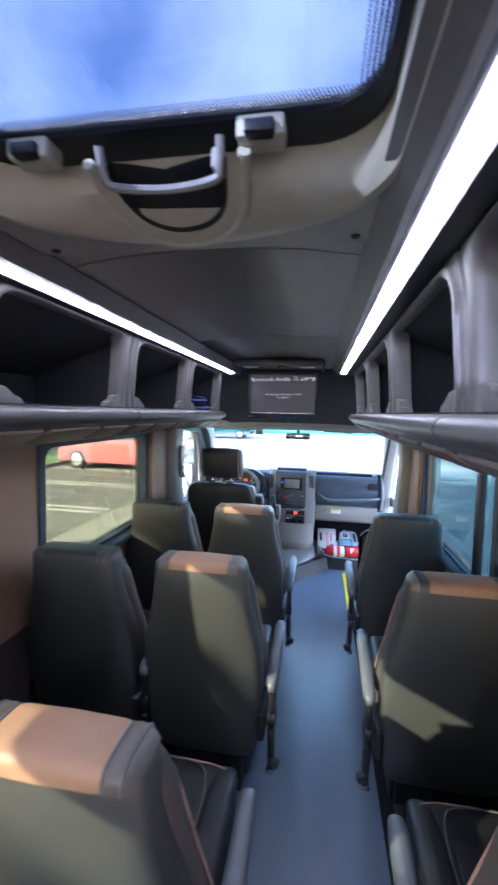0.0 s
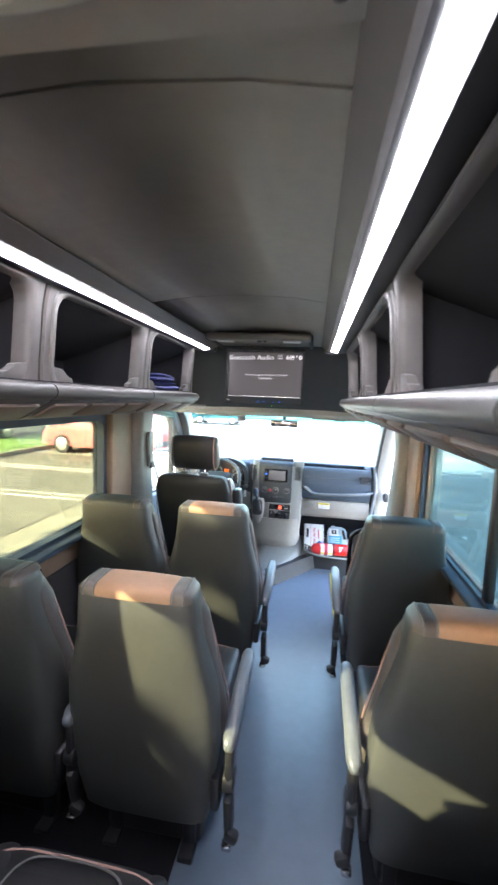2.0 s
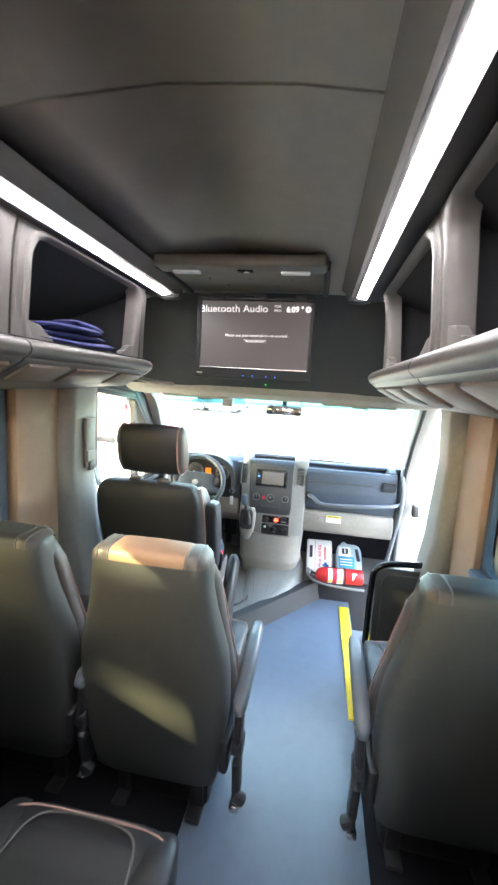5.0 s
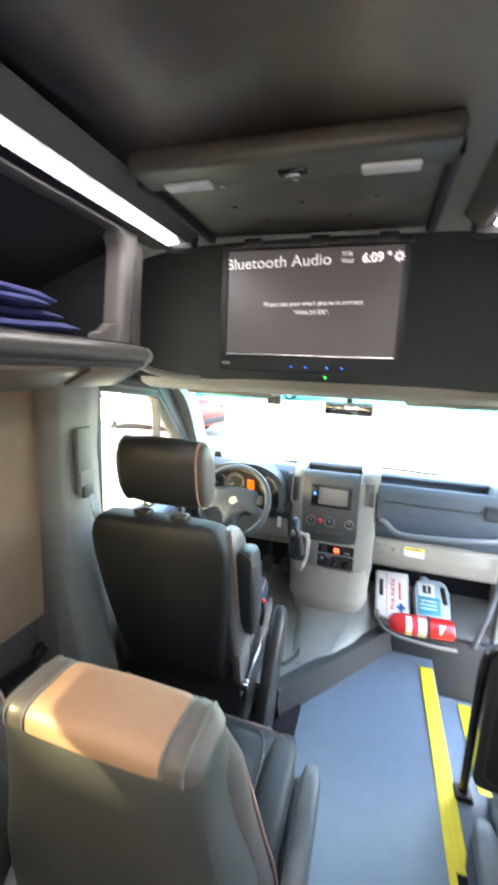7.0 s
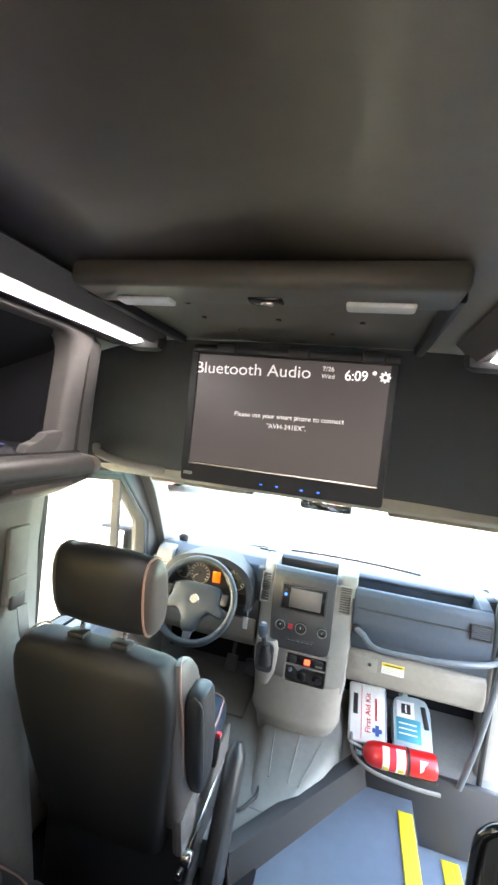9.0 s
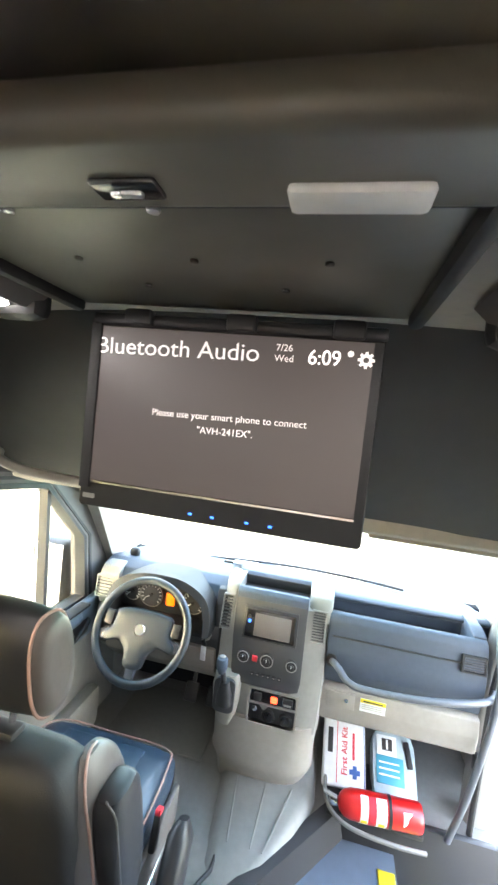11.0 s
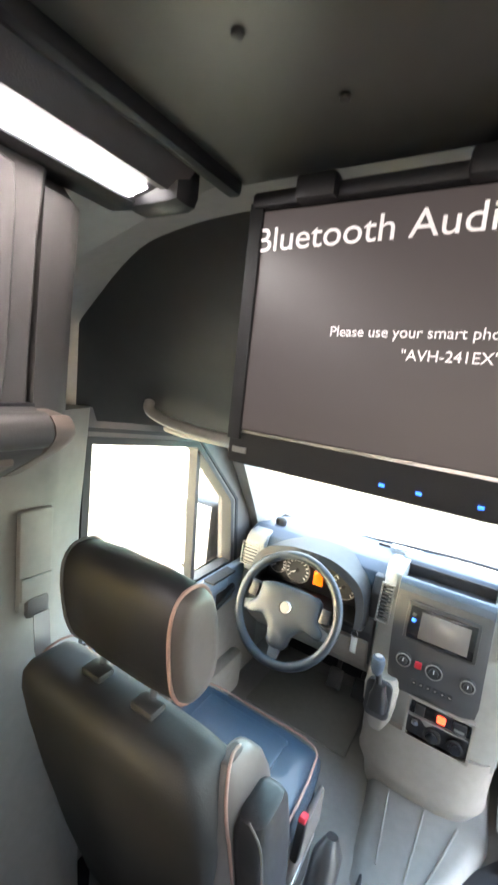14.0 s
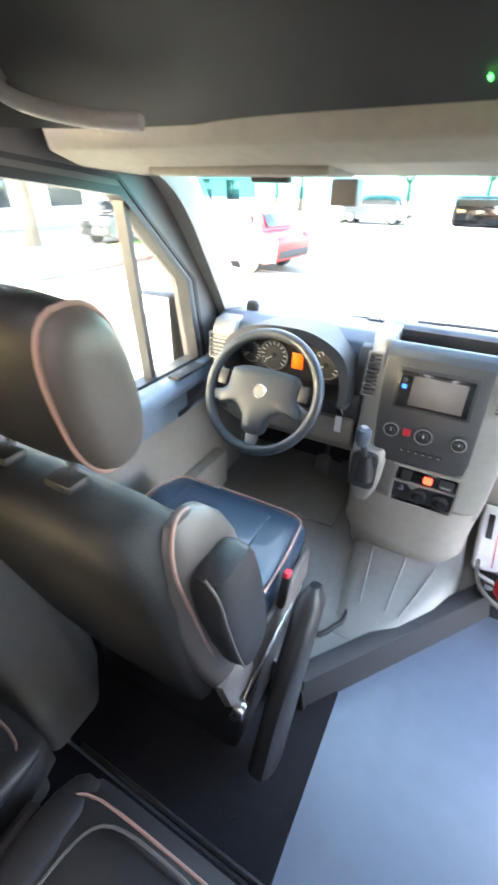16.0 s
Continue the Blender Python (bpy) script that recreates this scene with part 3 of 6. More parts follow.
# roof hatch: well, gasket, glass, latch handle
hatch = tagged(new("window_3"), "glass roof hatch with a cream plastic surround", kind="structure")
hatch.location = (0, HATCH_Y, 0)
def hatch_ring(grow, z, bulge=0.0, r=0.09):
    x0, x1, y1 = HX0 - grow, HX1 + grow, HY1 + grow
    pts = round_rect(x0, HY0 - grow, x1, y1, r, 9)
    pts = pts[:9] + [(x1 - r - (x1 - x0 - 2 * r) * k / 12, y1) for k in range(1, 12)] + pts[9:]
    def bow(a, b):
        u = (2 * a - x0 - x1) / (x1 - x0)
        return b + bulge * max(0.0, 1 - u * u) if b > y1 - r else b
    return [(a, bow(a, b), z) for a, b in pts]
def plate_ring(x0, y0, x1, y1, r, z):
    pts = round_rect(x0, y0, x1, y1, r, 9)
    pts = pts[:9] + [(x1 - r - (x1 - x0 - 2 * r) * k / 12, y1) for k in range(1, 12)] + pts[9:]
    return [(a, b, roof(a) + 0.004 if z is None else z) for a, b in pts]
part("mounting_plate", loft([plate_ring(-0.338, -0.80, 0.376, 0.800, 0.05, None), plate_ring(-0.336, -0.798, 0.374, 0.798, 0.05, 1.848), plate_ring(-0.330, -0.792, 0.368, 0.792, 0.046, 1.843), hatch_ring(0.004, 1.842, 0.122)], caps=False), HEADLINER, hatch, "flat charcoal mounting plate")
part("surround", loft([hatch_ring(0.006, 1.846, 0.122), hatch_ring(0.005, 1.838, 0.122), hatch_ring(-0.002, 1.831, 0.120), hatch_ring(-0.010, 1.831, 0.10), hatch_ring(-0.014, 1.842, 0.035), hatch_ring(-0.018, 1.860, 0.008), hatch_ring(-0.022, 1.90, 0.0), hatch_ring(-0.022, 1.945, 0.0)], caps=False), HATCH, hatch)
gi = round_rect(HX0 + 0.035, HY0 + 0.06, HX1 - 0.035, HY1 - 0.085, 0.07)
go = round_rect(HX0 + 0.018, HY0 + 0.02, HX1 - 0.018, HY1 - 0.02, 0.06)
part("gasket", holed(go, gi, "z", 1.898, 1.91), FRIT, hatch, "black ceramic border")
dots = bmesh.new()
for i in range(5):
    for k in range(110):
        u = HX1 - 0.045 - k * 0.0048
        if u > HX0 + 0.04:
            add(dots, disc((u + 0.0024 * (i % 2), HY1 - 0.088 - i * 0.0055, 1.904), 0.0023 - 0.0003 * i, 0.002, 6, "z"))
    for k in range(130):
        add(dots, disc((HX1 - 0.038 - i * 0.0055, HY1 - 0.10 - k * 0.0048 - 0.0024 * (i % 2), 1.904), 0.0023 - 0.0003 * i, 0.002, 6, "z"))
tagged(part("dot_border", dots, FRIT, hatch), kind="stuff")
part("pane", box(((HX0 + HX1) / 2, 0, 1.92), (0.61, 1.20, 0.006)), GLASS_ROOF, hatch)
scoop = arc_points([(-0.078, 0.545, 1.866), (-0.078, 0.62, 1.846), (-0.055, 0.690, 1.834), (0.0, 0.722, 1.829), (0.07, 0.705, 1.830), (0.118, 0.645, 1.838), (0.140, 0.545, 1.866)], 6)
rec = part("latch_recess", loft([[(0.03 + (p.x - 0.03) * q, 0.55 + (p.y - 0.55) * q, 1.846 + (p.z - 1.846) * q + dz) for p in scoop] for q, dz in ((1.0, -0.004), (0.95, -0.006), (0.78, -0.003))], closed=False, caps=False), HATCH, hatch)
# Black sheet stands for the shade and dark gasket plate inside the cream recess.
part("recess_shade", loft([[(0.03 + (p.x - 0.03) * q, 0.55 + (p.y - 0.55) * q, 1.846 + (p.z - 1.846) * q + dz) for p in scoop] for q, dz in ((0.78, -0.003), (0.74, 0.006), (0.4, 0.008), (0.004, 0.008))], closed=False, caps=False), FRIT, rec, "black sheet standing for the shade behind the latch handle")
part("recess_rim", tube(scoop, 0.009, 8), HATCH, rec)
part("latch_handle", tube(arc_points([(-0.056, 0.535, 1.880), (-0.054, 0.545, 1.850), (-0.044, 0.555, 1.838), (0.03, 0.562, 1.834), (0.098, 0.555, 1.838), (0.108, 0.545, 1.850), (0.110, 0.535, 1.880)], 4), 0.006, 8), SILVER, hatch, "grey latch handle")
part("handle_ear", box((0.104, 0.560, 1.862), (0.018, 0.03, 0.028), 0.005), SILVER, hatch)
for x in (-0.160, 0.162):
    part("catch", box((x, 0.548, 1.886), (0.062, 0.04, 0.028), 0.006), HATCH, hatch)
    part("catch_slot", box((x, 0.530, 1.880), (0.038, 0.022, 0.016), 0.003), FRIT, hatch)
for x in (-0.31, 0.33):
    part("screw", disc((x * 0.90, 0.762, 1.842), 0.008, 0.008, 12, "z", 0.002), SHELL, hatch)

# ---- van: rear end ----
REAR_WIN = ((-0.62, 0.95, -0.08, 1.46), (0.10, 0.95, 0.66, 1.46))
rw = bmesh.new()
for (x0, z0, x1, z1), (a, b) in zip(REAR_WIN, ((L - 0.05, 0.0), (0.0, R + 0.05))):
    add(rw, window_plate("y", REAR - 0.05, REAR, (a, 0.6, b, 1.9), (x0, z0, x1, z1), 0.05))
add(rw, box((0.02, REAR - 0.025, 0.28), (2.0, 0.05, 0.66)))
setting("wall_rear", rw, WALL_TAN, "tan rear door panels with two windows")

# ---- header over the cab ----
def smooth2(pts, steps=4):
    return [(p.x, p.y) for p in arc_points([(a, b, 0) for a, b in pts], steps)]


half = [(0.94, 1.44), (0.935, 1.58), (0.90, 1.68), (0.79, 1.768), (0.653, 1.83), (0.526, 1.853), (0.404, 1.862), (0.20, 1.867), (0.0, 1.868)]
board = smooth2([(0.02 - a, b) for a, b in half] + [(0.02 + a, b) for a, b in half[-2::-1]])
def lean(x, z):                     # the board's foot stands further ahead than its top, most so in the middle
    return 3.20 + (1.868 - z) * (0.80 - 0.55 * abs((x - 0.02) / 0.94) ** 6)
bm = bmesh.new()
cols = []
n_cols = 41
for i in range(n_cols):
    x = 0.02 - 0.94 + 1.88 * i / (n_cols - 1)
    z_top = 1.44
    for (a, b), (c, d) in zip(board, board[1:]):
        if a <= x <= c and c > a:
            z_top = max(z_top, b + (d - b) * (x - a) / (c - a))
    cols.append([(x, lean(x, 1.44 + (z_top - 1.44) * k / 6), 1.44 + (z_top - 1.44) * k / 6) for k in range(7)])
bm = loft(cols, closed=False, caps=False)
setting("header_panel", bm, PANEL_BLACK, "charcoal board closing the space over the cab")
rim_a = [(a, lean(a, b) + 0.028, b + 0.001) for a, b in board]
rim_b = [(a, lean(a, b) - 0.012, b - 0.003) for a, b in board]
rim_c = [(a * 1.02 - 0.0004, 3.02 + (1.868 - b) * 0.2, min(b + 0.035, roof(a) - 0.004)) for a, b in board]
rim_d = [(a * 1.03 - 0.0006, 2.96, min(b + 0.05, roof(a) - 0.002)) for a, b in board]
setting("header_arch", loft([rim_a, rim_b, rim_c, rim_d], closed=False, caps=False), GREY_TRIM, "pale grey arched trim round the header board")
cover = [(3.535, 1.455), (3.545, 1.412), (3.62, 1.388), (3.82, 1.375), (3.95, 1.395), (3.99, 1.45), (3.56, 1.47)]
setting("cab_header", prism(cover, "x", -0.83, 0.87, 0.006), VISOR, "beige padded ledge over the windscreen")
setting("cab_roof", box((0.02, 3.76, 1.66), (1.96, 0.46, 0.40)), HEADLINER, "closed roof space over the cab")

# ---- front bulkhead and wings, closing the footwell ----
setting("bulkhead", box((0.02, 4.66, 0.40), (1.96, 0.05, 0.92)), CARPET, "black carpeted bulkhead under the dash")
rib = [Vector(screen_point(-0.97 + 1.94 * k / 24, 0.035)) - Vector((0, 0.02, 0)) for k in range(25)]
setting("windscreen_seal", tube(rib, 0.011, 8), FRIT, "black rubber seal along the windscreen foot")
wiper = [Vector(screen_point(-0.55 + 1.2 * k / 12, 0.05 + 0.05 * k / 12)) + Vector((0, 0.03, 0)) for k in range(13)]
wip = thing("wiper", "black wiper arm outside the windscreen", "wiper", (0, 0, 0))
part("wiper_arm", tube(wiper, 0.008, 6), SHELL, wip)
tun = []
for y, x0, x1, h in ((3.68, -0.10, 0.0, 0.003), (3.80, -0.11, 0.085, 0.022), (3.92, -0.12, 0.165, 0.045), (4.03, -0.13, 0.215, 0.066), (4.10, -0.14, 0.235, 0.078), (4.36, -0.14, 0.235, 0.085)):
    tun.append([(x0 - 0.02, y, 0.118), (x0, y, 0.12 + h * 0.7), (x0 + 0.03, y, 0.12 + h), ((x0 + x1) / 2, y, 0.12 + h * 1.05), (x1 - 0.03, y, 0.12 + h), (x1, y, 0.12 + h * 0.7), (x1 + 0.015, y, 0.118)])
setting("floor_tunnel", loft(tun), CAB_MAT, "grey rubber hump rising to the console foot")
for k, (xa, xb) in enumerate(((-0.055, -0.075), (0.03, 0.045), (0.075, 0.15))):
    setting("tunnel_rib_%d" % (k + 1), tube(arc_points([(xa, 3.82, 0.146), (xa + (xb - xa) * 0.5, 3.93, 0.170), (xb, 4.05, 0.194)], 4), 0.0035, 6), CAB_MAT, "raised rib on the grey floor hump")
setting("wing_left", box((L - 0.01, 4.52, 0.40), (0.06, 0.34, 0.94)), GREY_TRIM, "grey inner wing panel")
setting("wing_right", box((R + 0.01, 4.52, 0.40), (0.06, 0.34, 0.94)), GREY_TRIM, "grey inner wing panel")
setting("floor_mat", prism(smooth2([(-0.80, 3.60), (-0.20, 3.62), (-0.10, 3.70), (-0.085, 3.80), (-0.10, 4.18), (-0.16, 4.40), (-0.80, 4.40)], 3), "z", 0.12, 0.128), CAB_MAT, "grey rubber driver's floor mat")
setting("mat_edge", tube(arc_points([(-0.62, 3.60, 0.130), (-0.20, 3.62, 0.130), (-0.10, 3.70, 0.130), (-0.085, 3.80, 0.130), (-0.10, 4.18, 0.130)], 5), 0.008, 8), SHELL, "dark raised edge of the floor mat")
setting("foot_mat", box((-0.50, 4.33, 0.135), (0.48, 0.40, 0.012), 0.005), CAB_MAT_DARK, "dark worn pedal mat")

# ---- overhead lockers ----
def locker(s):
    """One open overhead locker, 0.7 m long, its face towards the aisle; s is 1 on the left side, -1 on the right."""
    group = "lockers along the left side" if s > 0 else "lockers along the right side"
    d = thing("overhead_locker", "grey moulded open overhead locker with dark lining", "luggage locker", (0, 0, 0), group)
    n = 0.695
    inner = round_rect(0.058, 1.534, n - 0.058, 1.790, 0.055, 7)
    outer = rect_for(inner, 0.002, 1.515, n - 0.002, 1.815, 7)
    face = bmesh.new()
    def fx(z):                              # the face leans in towards the top
        t = (z - 1.515) / 0.30
        return -0.470 + 0.012 * t + 0.022 * t ** 4
    k = len(inner)
    rows = []
    def between(q):
        return [(a + (b - a) * q, c + (e - c) * q) for (a, c), (b, e) in zip(outer, inner)]
    for o, depth in ((outer, -0.055), (outer, -0.006), (between(0.10), 0.0), (between(0.52), 0.0), (between(0.60), 0.006), (between(0.80), 0.006), (between(0.94), 0.0), (inner, -0.012), (inner, -0.045)):
        rows.append([face.verts.new((s * (fx(z) + depth), y, z)) for y, z in o])
    for a, b in zip(rows, rows[1:]):
        for i in range(k):
            j = (i + 1) % k
            face.faces.new((a[i], a[j], b[j], b[i]))
    part("face_frame", face, BIN_GREY, d)
    for y, f in ((0.060, 1), (n - 0.060, -1)):
        st = [(y - f * 0.012, 1.528), (y - f * 0.012, 1.585), (y + f * 0.040, 1.578), (y + f * 0.055, 1.558), (y + f * 0.085, 1.555), (y + f * 0.10, 1.528)]
        part("corner_step", prism(st, "x", s * -0.466, s * -0.490, 0.004), BIN_GREY, d)
    part("shelf", box((s * -0.69, n / 2, 1.53), (0.46, n, 0.02)), BIN_DARK, d)
    part("lining", box((s * -0.88, n / 2, 1.67), (0.06, n, 0.30)), BIN_DARK, d)
    part("lining_top", prism([(s * a, b) for a, b in ((-0.455, 1.806), (-0.455, 1.794), (-0.90, 1.632), (-0.90, 1.650))], "y", 0.004, n - 0.004), BIN_DARK, d)
    part("side_panel", box((s * -0.69, 0.006, 1.665), (0.42, 0.010, 0.28)), BIN_DARK, d)
    part("side_panel", box((s * -0.69, n - 0.006, 1.665), (0.42, 0.010, 0.28)), BIN_DARK, d)
    lip = [(-0.462, 1.537), (-0.450, 1.531), (-0.440, 1.533), (-0.428, 1.530), (-0.419, 1.522), (-0.415, 1.510), (-0.418, 1.499), (-0.427, 1.491), (-0.436, 1.488), (-0.440, 1.480), (-0.530, 1.430), (-0.545, 1.425), (-0.93, 1.385), (-0.93, 1.41), (-0.56, 1.515), (-0.475, 1.533)]
    part("rail", prism([(s * a, b) for a, b in lip], "y", 0.001, n - 0.001), RAIL, d)
    for y0, y1 in ((0.03, 0.20), (0.23, 0.47), (0.50, 0.665)):
        pan = box((0, 0, 0), (0.085, y1 - y0, 0.012), 0.005)
        pan.transform(Matrix.Translation((s * -0.484, (y0 + y1) / 2, 1.4535)) @ Matrix.Rotation(-s * radians(27), 4, "Y"))
        part("service_panel", pan, BIN_BROWN, d)
    return d


for s in (1, -1):
    first = locker(s)
    first.location = (0 if s > 0 else 0.02, 2.225, 0)
    for y in (1.525, 0.825, 0.125, -0.575):
        copy_thing(first, pose(0 if s > 0 else 0.02, y, 0))

for s in (1, -1):
    cap = thing("locker_end", "grey rounded end panel of the overhead lockers", "locker end", (0 if s > 0 else 0.02, 2.922, 0), "locker end panels")
    rows = []
    for y, shrink in ((0.0, 0.0), (0.035, 0.002), (0.052, 0.010), (0.062, 0.024), (0.065, 0.045)):
        rows.append([(s * a, y, b) for a, b in ((-0.468 - shrink, 1.515 + shrink * 0.3), (-0.463 - shrink, 1.66), (-0.455 - shrink, 1.790 - shrink * 0.5), (-0.475 - shrink, 1.812 - shrink), (-0.60, 1.800 - shrink), (-0.93, 1.70), (-0.93, 1.515 + shrink * 0.3))])
    part("panel", loft(rows), RAIL, cap)
    tip = [(s * a, b) for a, b in ((-0.470, 1.533), (-0.428, 1.529), (-0.418, 1.518), (-0.416, 1.508), (-0.422, 1.496), (-0.440, 1.480), (-0.530, 1.430), (-0.545, 1.425), (-0.93, 1.385), (-0.93, 1.515))]
    rows = [[(a, 0.0, b) for a, b in tip], [(a, 0.018, b) for a, b in tip], [(a - s * 0.006, 0.030, 1.50 + (b - 1.50) * 0.9) for a, b in tip], [(a - s * 0.02, 0.034, 1.49 + (b - 1.49) * 0.7) for a, b in tip]]
    part("rail_tip", loft(rows), BIN_BROWN, cap, "brown grey rail tip")

for s, x in ((1, -0.385), (-1, 0.385)):
    lamp = thing("strip_light", "long white led strip light in a dark channel", "strip light", (x, 1.0, 1.82), "strip lights along the aisle")
    ch = [(-0.100, -0.004), (-0.088, -0.014), (-0.045, -0.018), (-0.026, -0.017), (-0.024, -0.0125), (0.020, -0.0060), (0.030, -0.006), (0.06, 0.03), (0.06, 0.06), (-0.100, 0.06)]
    part("channel", prism([(s * a, b) for a, b in ch], "y", -2.5, 2.03), SHELL, lamp)
    df = [(-0.0235, -0.0150), (-0.021, -0.0158), (0.006, -0.0114), (0.010, -0.0098), (0.010, -0.0080), (-0.0235, -0.0130)]
    part("diffuser", prism([(s * a, b) for a, b in df], "y", -2.4, 2.0), LED, lamp, "glowing white diffuser")
    part("fascia", prism([(s * a, b) for a, b in ((0.021, -0.0085), (0.032, -0.0095), (0.070, 0.026), (0.058, 0.034))], "y", -2.5, 2.03), BIN_GREY, lamp, "grey sloping fascia")
    part("end_cap", box((s * 0.0, 2.035, 0.012), (0.10, 0.05, 0.075), 0.02), SHELL, lamp)

# ---- passenger seats ----
def seat(arm, band=None, label="black leather coach seat with a tan top band"):
    """A high-backed coach seat, origin on the floor below the top of its back. arm: 1 armrest to its right, -1 to its left."""
    d = thing("passenger_seat", label, "seat", (0, 0, 0), "passenger seats")
    rings = []
    for z, hw, hd, y in ((0.17, 0.185, 0.045, 0.115), (0.19, 0.205, 0.055, 0.112), (0.30, 0.224, 0.062, 0.10), (0.45, 0.236, 0.064, 0.082), (0.58, 0.234, 0.064, 0.065), (0.66, 0.226, 0.063, 0.055), (0.73, 0.208, 0.062, 0.046), (0.80, 0.192, 0.062, 0.038), (0.87, 0.181, 0.062, 0.031), (0.945, 0.176, 0.060, 0.024), (0.962, 0.171, 0.056, 0.024), (0.974, 0.160, 0.048, 0.024), (0.980, 0.14, 0.034, 0.024)):
        rings.append([(a, y + b, z) for a, b in squircle(hw, hd, 32, 5)])
    part("backrest", loft(rings), LEATHER, d)
    def over(x, grow):
        row = []
        for k in range(15):
            a = math.pi * k / 14
            row.append((x, 0.024 - (0.0605 + grow) * math.copysign(abs(math.cos(a)) ** 0.5, math.cos(a)), 0.950 + (0.034 + grow) * abs(math.sin(a)) ** 0.55))
        return row
    part("top_band", loft([over(x, g) for x, g in ((-0.112, 0.0), (-0.10, 0.003), (0.0, 0.005), (0.10, 0.003), (0.112, 0.0))], closed=False, caps=False), band or TAN, d, "leather band over the top")
    for f in (-1, 1):
        rows = [over(f * x, g) for x, g in ((0.113, 0.0), (0.125, 0.003), (0.145, 0.001), (0.158, -0.006), (0.168, -0.016))]
        part("side_band", loft(rows, closed=False, caps=False), LEATHER_SOFT, d)
        part("piping", tube(rows[0], 0.0032, 6), PIPING_DARK, d)
        part("piping", tube(rows[2], 0.0028, 6), PIPING_DARK, d)
    for f in (-1, 1):
        bol = []
        for z, y, x in ((0.42, 0.175, 0.225), (0.50, 0.160, 0.222), (0.58, 0.140, 0.212), (0.68, 0.116, 0.196), (0.78, 0.095, 0.180), (0.88, 0.075, 0.165), (0.94, 0.055, 0.14)):
            bol.append([(f * x * 0.95 + a, y + b, z) for a, b in squircle(0.034, 0.035, 12, 3)])
        part("bolster", loft(bol), LEATHER_SOFT, d)
        part("piping", tube(arc_points([(f * 0.243, 0.195, 0.46), (f * 0.240, 0.172, 0.56), (f * 0.218, 0.138, 0.69), (f * 0.200, 0.112, 0.80), (f * 0.184, 0.095, 0.88)], 4), 0.003, 6), PIPING, d)
    cu = []
    for y, zt, hw in ((0.12, 0.455, 0.20), (0.15, 0.465, 0.215), (0.35, 0.46, 0.222), (0.50, 0.472, 0.222), (0.565, 0.462, 0.21), (0.60, 0.43, 0.185)):
        cu.append([(a, y, zt - 0.07 + b) for a, b in squircle(hw, 0.07, 24, 5)])
    part("cushion", loft(cu), LEATHER_DARK, d)
    part("piping", tube(arc_points([(-0.185, 0.20, 0.457), (-0.195, 0.35, 0.454), (-0.190, 0.50, 0.464), (-0.165, 0.562, 0.458), (0.0, 0.572, 0.458), (0.165, 0.562, 0.458), (0.190, 0.50, 0.464), (0.195, 0.35, 0.454), (0.185, 0.20, 0.457)], 4), 0.003, 6), PIPING, d)
    part("cushion_panel", box((0, 0.34, 0.458), (0.25, 0.40, 0.02), 0.009), LEATHER_DARK, d)
    for f in (-1, 1):
        part("cushion_bolster", loft([[(f * 0.180 + a, y, z + b) for a, b in squircle(w, h, 16, 2.6)] for y, z, w, h in ((0.14, 0.445, 0.030, 0.018), (0.18, 0.450, 0.042, 0.027), (0.36, 0.449, 0.044, 0.028), (0.48, 0.452, 0.042, 0.026), (0.54, 0.447, 0.037, 0.021), (0.575, 0.440, 0.028, 0.013), (0.59, 0.435, 0.014, 0.005))]), LEATHER_DARK, d)
    part("panel_piping", tube(arc_points([(-0.137, 0.17, 0.470), (-0.139, 0.34, 0.470), (-0.136, 0.47, 0.472), (-0.105, 0.545, 0.470), (0.0, 0.560, 0.470), (0.105, 0.545, 0.470), (0.136, 0.47, 0.472), (0.139, 0.34, 0.470), (0.137, 0.17, 0.470)], 5), 0.0028, 6), PIPING_DARK, d)
    part("cushion_seam", tube([(-0.13, 0.30, 0.467), (0.13, 0.30, 0.467)], 0.0025, 6), PIPING_DARK, d)
    part("plinth", box((0, 0.33, 0.15), (0.34, 0.36, 0.29), 0.02), SHELL, d)
    part("seat_pan", box((0, 0.34, 0.33), (0.42, 0.46, 0.08), 0.02), SHELL, d)
    x = arm * 0.275
    ar = []
    for y, z, w in ((0.018, 0.502, 0.006), (0.024, 0.503, 0.015), (0.05, 0.510, 0.023), (0.20, 0.54, 0.025), (0.36, 0.56, 0.024), (0.392, 0.558, 0.019), (0.405, 0.556, 0.008)):
        ar.append([(x + a, y, z + b) for a, b in squircle(w, min(0.024, w * 1.1), 16, 2.6)])
    part("armrest", loft(ar), ARM, d, "grey padded armrest")
    part("armrest_arm", box((x, 0.06, 0.43), (0.026, 0.06, 0.16), 0.012), SHELL, d)
    part("pivot", disc((x, 0.06, 0.37), 0.035, 0.034, 20, "x", 0.006), SHELL, d)
    part("recline_lever", box((x, 0.07, 0.25), (0.028, 0.055, 0.15), 0.012, rot=(12, 0, 0)), SHELL, d)
    part("hook", box((x + arm * 0.012, 0.058, 0.18), (0.045, 0.035, 0.035), 0.012, rot=(0, arm * 25, 0)), SHELL, d)
    part("latch", box((x, 0.05, 0.155), (0.03, 0.03, 0.02), 0.006), STEEL, d, "small steel latch")
    part("side_rail", box((arm * 0.235, 0.28, 0.33), (0.03, 0.50, 0.11), 0.012), SHELL, d)
    part("side_rail", box((-arm * 0.235, 0.28, 0.33), (0.03, 0.50, 0.11), 0.012), SHELL, d)
    for yy in (0.16, 0.48):
        for xx in (-0.13, 0.13):
            part("leg", box((xx, yy, 0.15), (0.045, 0.05, 0.30), 0.01), SHELL, d)
